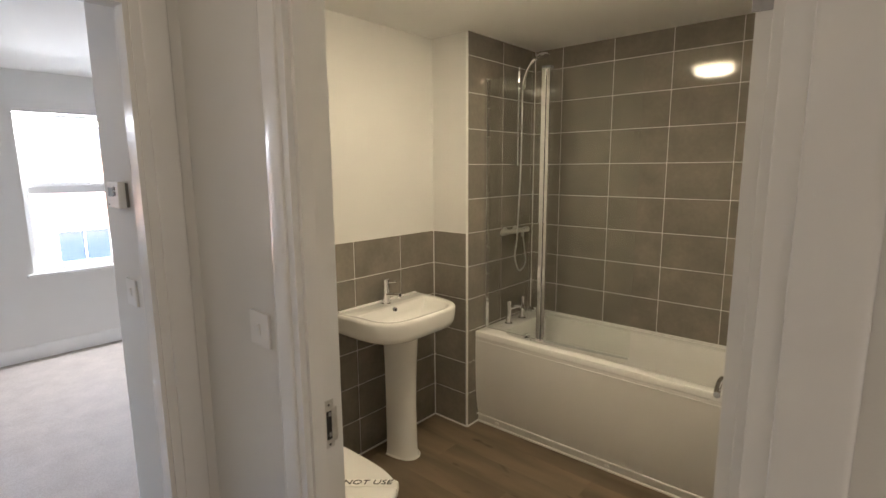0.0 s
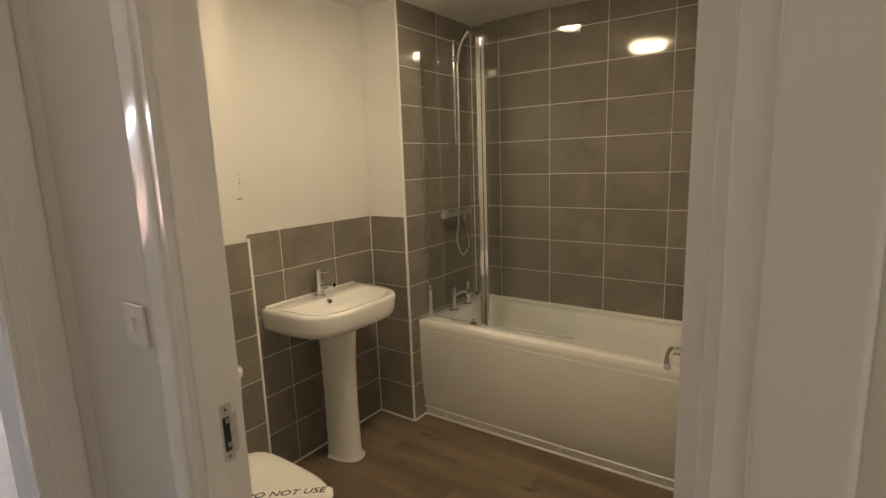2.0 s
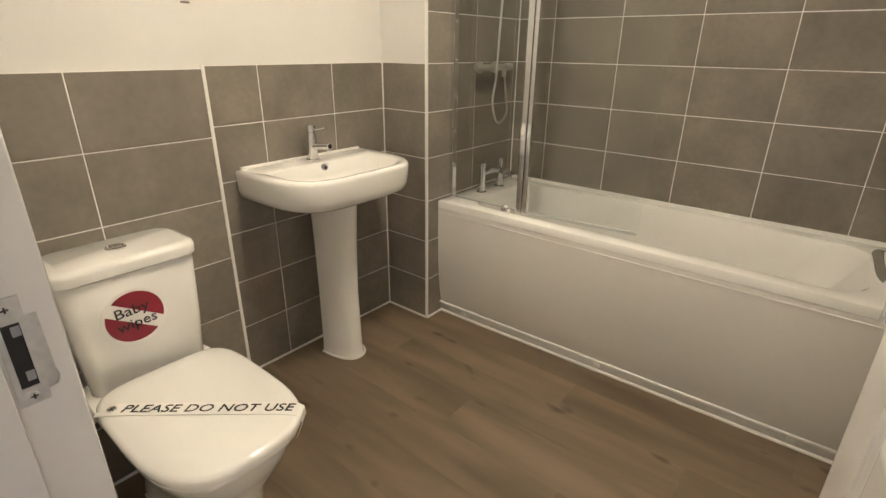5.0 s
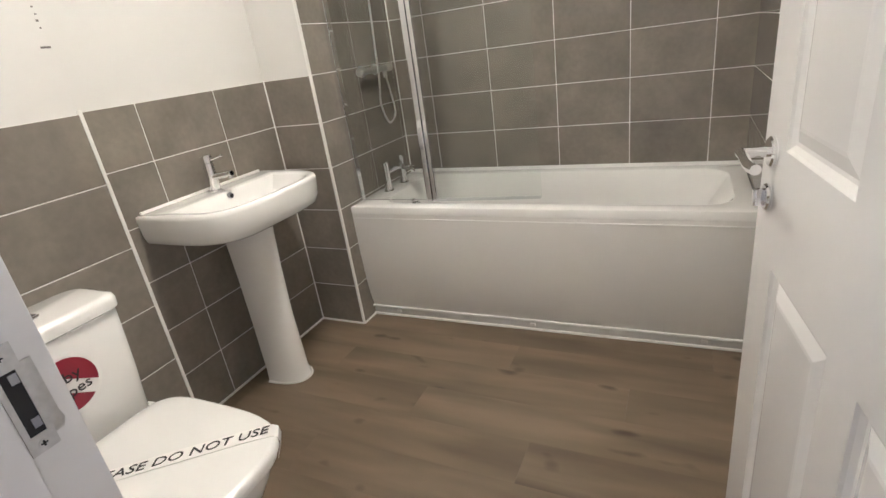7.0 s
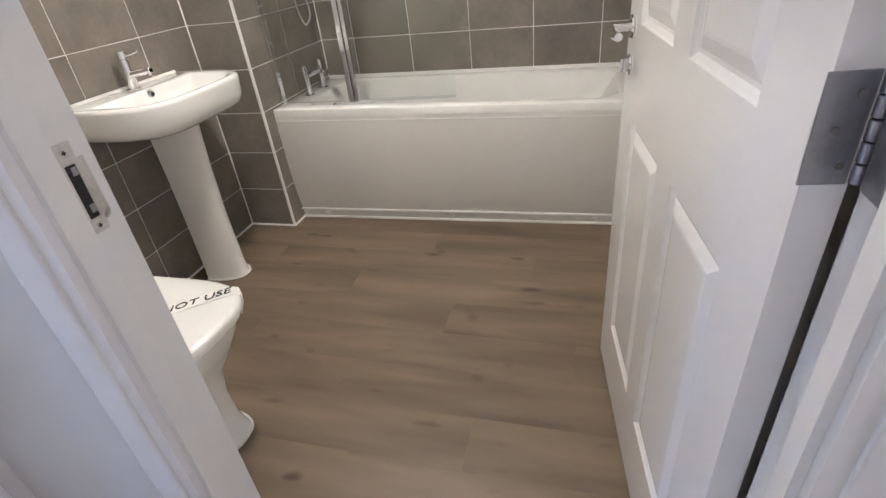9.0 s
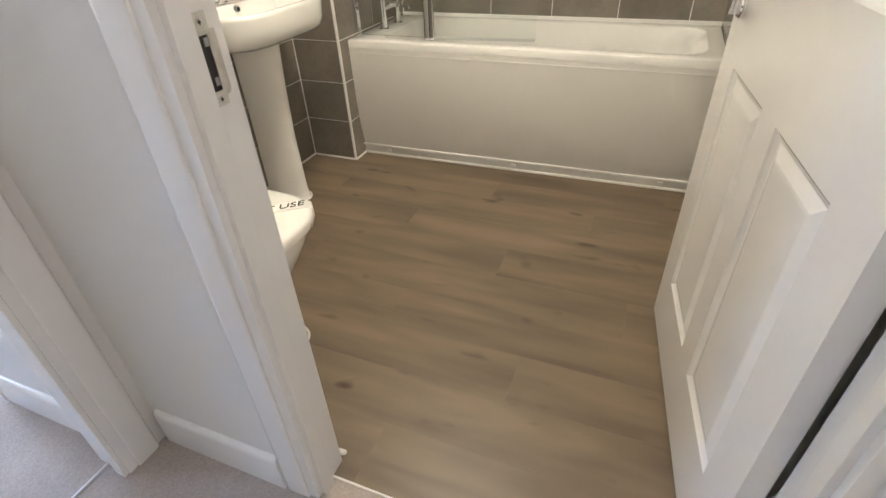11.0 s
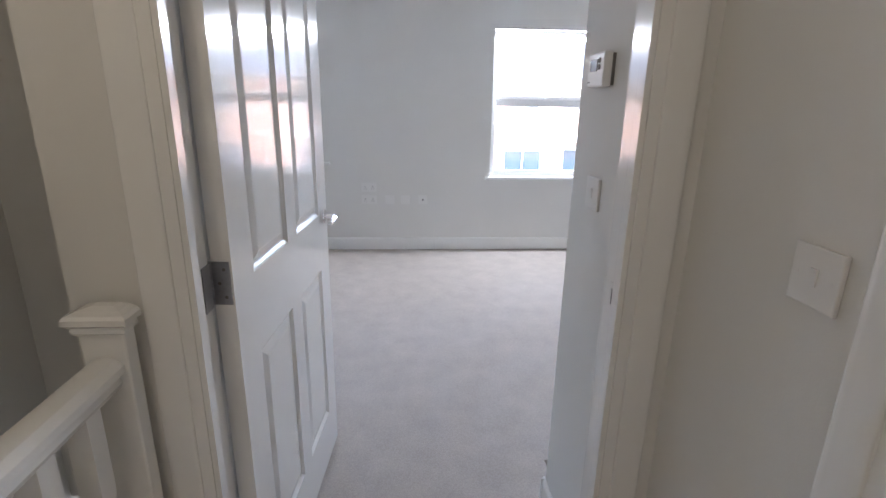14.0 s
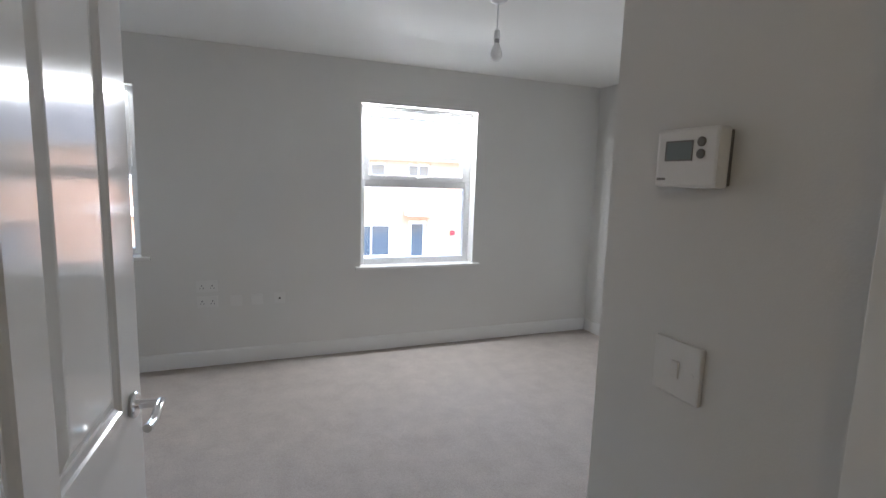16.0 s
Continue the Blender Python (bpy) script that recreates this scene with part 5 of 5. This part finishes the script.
def facing_house(y0, y1):
    x = -23.0
    h = thing("terraced_house", (x, (y0 + y1) / 2, -2.9), "red brick two-storey house across the road", "house", "facing houses")
    holes = [(y0 + 0.55, y0 + 2.35, -2.1, -0.62), (y0 + 3.2, y0 + 4.1, -2.85, -0.45), (y0 + 0.7, y0 + 2.1, 1.10, 2.15), (y0 + 3.1, y0 + 4.2, 1.10, 2.15)]
    bm = bmesh.new()
    wall_with_openings(bm, "x", x - 0.3, x, y0, y1, -2.95, 0.0, holes[:2])
    wall_with_openings(bm, "x", x - 0.3, x, y0, y1, 0.0, 2.6, holes[2:])
    part("wall", bm, M_BRICK, h, "red brick front")
    bm = bmesh.new()
    loft(bm, [[Vector((xx, y, z)) for xx, z in ((x + 0.35, 2.5), (x - 4.0, 5.2), (x - 8.0, 2.5), (x - 8.0, 2.38), (x - 4.0, 5.05), (x + 0.35, 2.38))] for y in (y0, y1)])
    part("roof", bm, M_ROOF, h, "dark slate roof")
    bm = bmesh.new()
    box(bm, x - 0.02, x + 0.12, y0, y1, 2.30, 2.50)
    part("fascia", bm, M_UPVC, h, "white fascia and gutter")
    for i in range(10):
        if not DENTIL:
            DENTIL.append(finish("dentil", box(bmesh.new(), 0, 0.05, 0, 0.11, 0, 0.10), M_UPVC))
        ob = new("dentil", DENTIL[0])
        ob.parent = h
        ob.location = Vector((x, y0 + 0.24 * i, 0.80)) - h.location
    for k, (a, b, c, d) in enumerate(holes):
        if k == 1:
            bm = bmesh.new()
            box(bm, x - 0.16, x - 0.10, a, b, c, d)
            dr = part("door", bm, M_UPVC, h, "white front door")
            part("pane", box(bmesh.new(), x - 0.10, x - 0.09, a + 0.16, b - 0.16, c + 0.75, d - 0.15), M_PANE, dr, "dark door glass")
            bm = bmesh.new()
            loft(bm, [[Vector((xx, y, z)) for xx, z in ((x, d + 0.58), (x + 0.70, d + 0.40), (x + 0.70, d + 0.26), (x, d + 0.26))] for y in (a - 0.22, b + 0.22)])
            part("door_canopy", bm, M_UPVC, h, "white door canopy")
            continue
        bm = bmesh.new()
        f = 0.07
        for q in ((a, a + f, c, d), (b - f, b, c, d), (a + f, b - f, d - f, d), (a + f, b - f, c, c + f), ((a + b) / 2 - 0.03, (a + b) / 2 + 0.03, c + f, d - f)):
            box(bm, x - 0.16, x - 0.08, *q)
        w = part("window", bm, M_UPVC, h, "white window frame")
        part("pane", box(bmesh.new(), x - 0.13, x - 0.12, a + f, b - f, c + f, d - f), M_PANE, w, "dark glass pane")
        part("sill", box(bmesh.new(), x - 0.08, x + 0.07, a - 0.08, b + 0.08, c - 0.09, c), M_PAVE, w, "stone sill")
    part("alarm_box", box(bmesh.new(), x, x + 0.08, y0 + 5.28, y0 + 5.53, -1.15, -0.90, 0.01), M_RED, h, "small red alarm box")
    back = box(bmesh.new(), x - 7.8, x - 7.5, y0, y1, -2.95, 2.5)
    part("back_wall", back, M_BRICK, h)
    for yy in (y0, y1 - 0.1):
        bm = bmesh.new()
        loft(bm, [[Vector((xx, y, z)) for xx, z in ((x - 0.3, -2.95), (x - 7.5, -2.95), (x - 7.5, 2.45), (x - 4.0, 5.0), (x - 0.3, 2.45))] for y in (yy, yy + 0.1)])
        part("gable_wall", bm, M_BRICK, h)


for y in ((-14.34, -8.34, -2.34, 3.66, 9.66, 15.66)):
    facing_house(y + 0.01, y + 5.99)

# ---- tiles and planks ----
TILES = {}


def tile_mesh(w, h, axis, sign):
    """A tile w wide and h high, 8 mm thick with eased face edges; its back at the origin plane, standing along sign of axis."""
    key = (round(w, 3), round(h, 3), axis, sign)
    if key not in TILES:
        bm = bmesh.new()
        e, t = 0.0012, 0.008
        rings = []
        for d, o in ((0.0, 0.0), (t - e, 0.0), (t, e)):
            ring = []
            for a, b in ((o, o), (w - o, o), (w - o, h - o), (o, h - o)):
                ring.append(Vector((sign * d, a, b)) if axis == "x" else Vector((a, sign * d, b)))
            rings.append(ring)
        loft(bm, rings, caps=(False, True))
        TILES[key] = finish("tile", bm, M_TILE)
    return TILES[key]


def tiled(parent, axis, face, sign, us, zs):
    """Tiles between joints us and zs on a wall face, over a bed of grout."""
    g = 0.0018
    bm = bmesh.new()
    a, b = (face, face + sign * 0.0066)
    box(bm, min(a, b), max(a, b), us[0], us[-1], zs[0], zs[-1]) if axis == "x" else box(bm, us[0], us[-1], min(a, b), max(a, b), zs[0], zs[-1])
    part("grout", bm, M_GROUT, parent, "pale grout between tiles")
    for u0, u1 in zip(us, us[1:]):
        for z0, z1 in zip(zs, zs[1:]):
            ob = new("tile", tile_mesh(u1 - u0 - 2 * g, z1 - z0 - 2 * g, axis, sign))
            ob.parent = parent
            ob.location = (face + sign * 0.0005, u0 + g, z0 + g) if axis == "x" else (u0 + g, face + sign * 0.0005, z0 + g)


LOW = [0.0] + [0.012 + 0.2 * i for i in range(1, 7)]
HIGH = [0.55] + [0.612 + 0.2 * i for i in range(0, 9)] + [CB]
FULL = [0.0] + [0.012 + 0.2 * i for i in range(1, 12)] + [CB]
tiled(wall_back, "y", YB, -1, [XS, -1.377, -1.043, -0.709, -0.375, -0.041, XR], HIGH)
tiled(wall_boxing, "x", XS, 1, [YBOX, 2.475, 2.809, YB - 0.008], FULL)
tiled(wall_boxing, "y", YBOX, -1, [XB + 0.008, XS], LOW)
tiled(wall_right, "x", XR, -1, [2.06, 2.19, 2.524, YB - 0.008], FULL)
tiled(wall_basin, "x", XB, 1, [1.195, 1.497, 1.835, YBOX], LOW)
tiled(wall_toilet, "x", XT, 1, [YD1, 0.851, 1.195], LOW)

PW, PL, GAPW = 0.178, 1.22, 0.0001
planks = {}
row = 0
y = YD0 + 0.062
while y < 2.26:
    y1 = min(y + PW, 2.26)
    x = XB - 0.02 - (row * 0.47) % PL
    while x < 0.215:
        a, b = max(x, XB - 0.02), min(x + PL, 0.215)
        if b - a > 0.01:
            key = (round(b - a, 3), round(y1 - y, 3))
            if key not in planks:
                bm = bmesh.new()
                w, d = b - a - GAPW, y1 - y - GAPW
                loft(bm, [[Vector((p, q, z)) for p, q in ((o, o), (w - o, o), (w - o, d - o), (o, d - o))] for z, o in ((-0.004, 0), (-0.0003, 0), (0.0, 0.0002))], caps=(False, True))
                planks[key] = finish("plank", bm, M_OAK)
            ob = new("plank", planks[key])
            ob.parent = floor_bath
            ob.location = (a, y, 0.0)
        x += PL
    y += PW
    row += 1
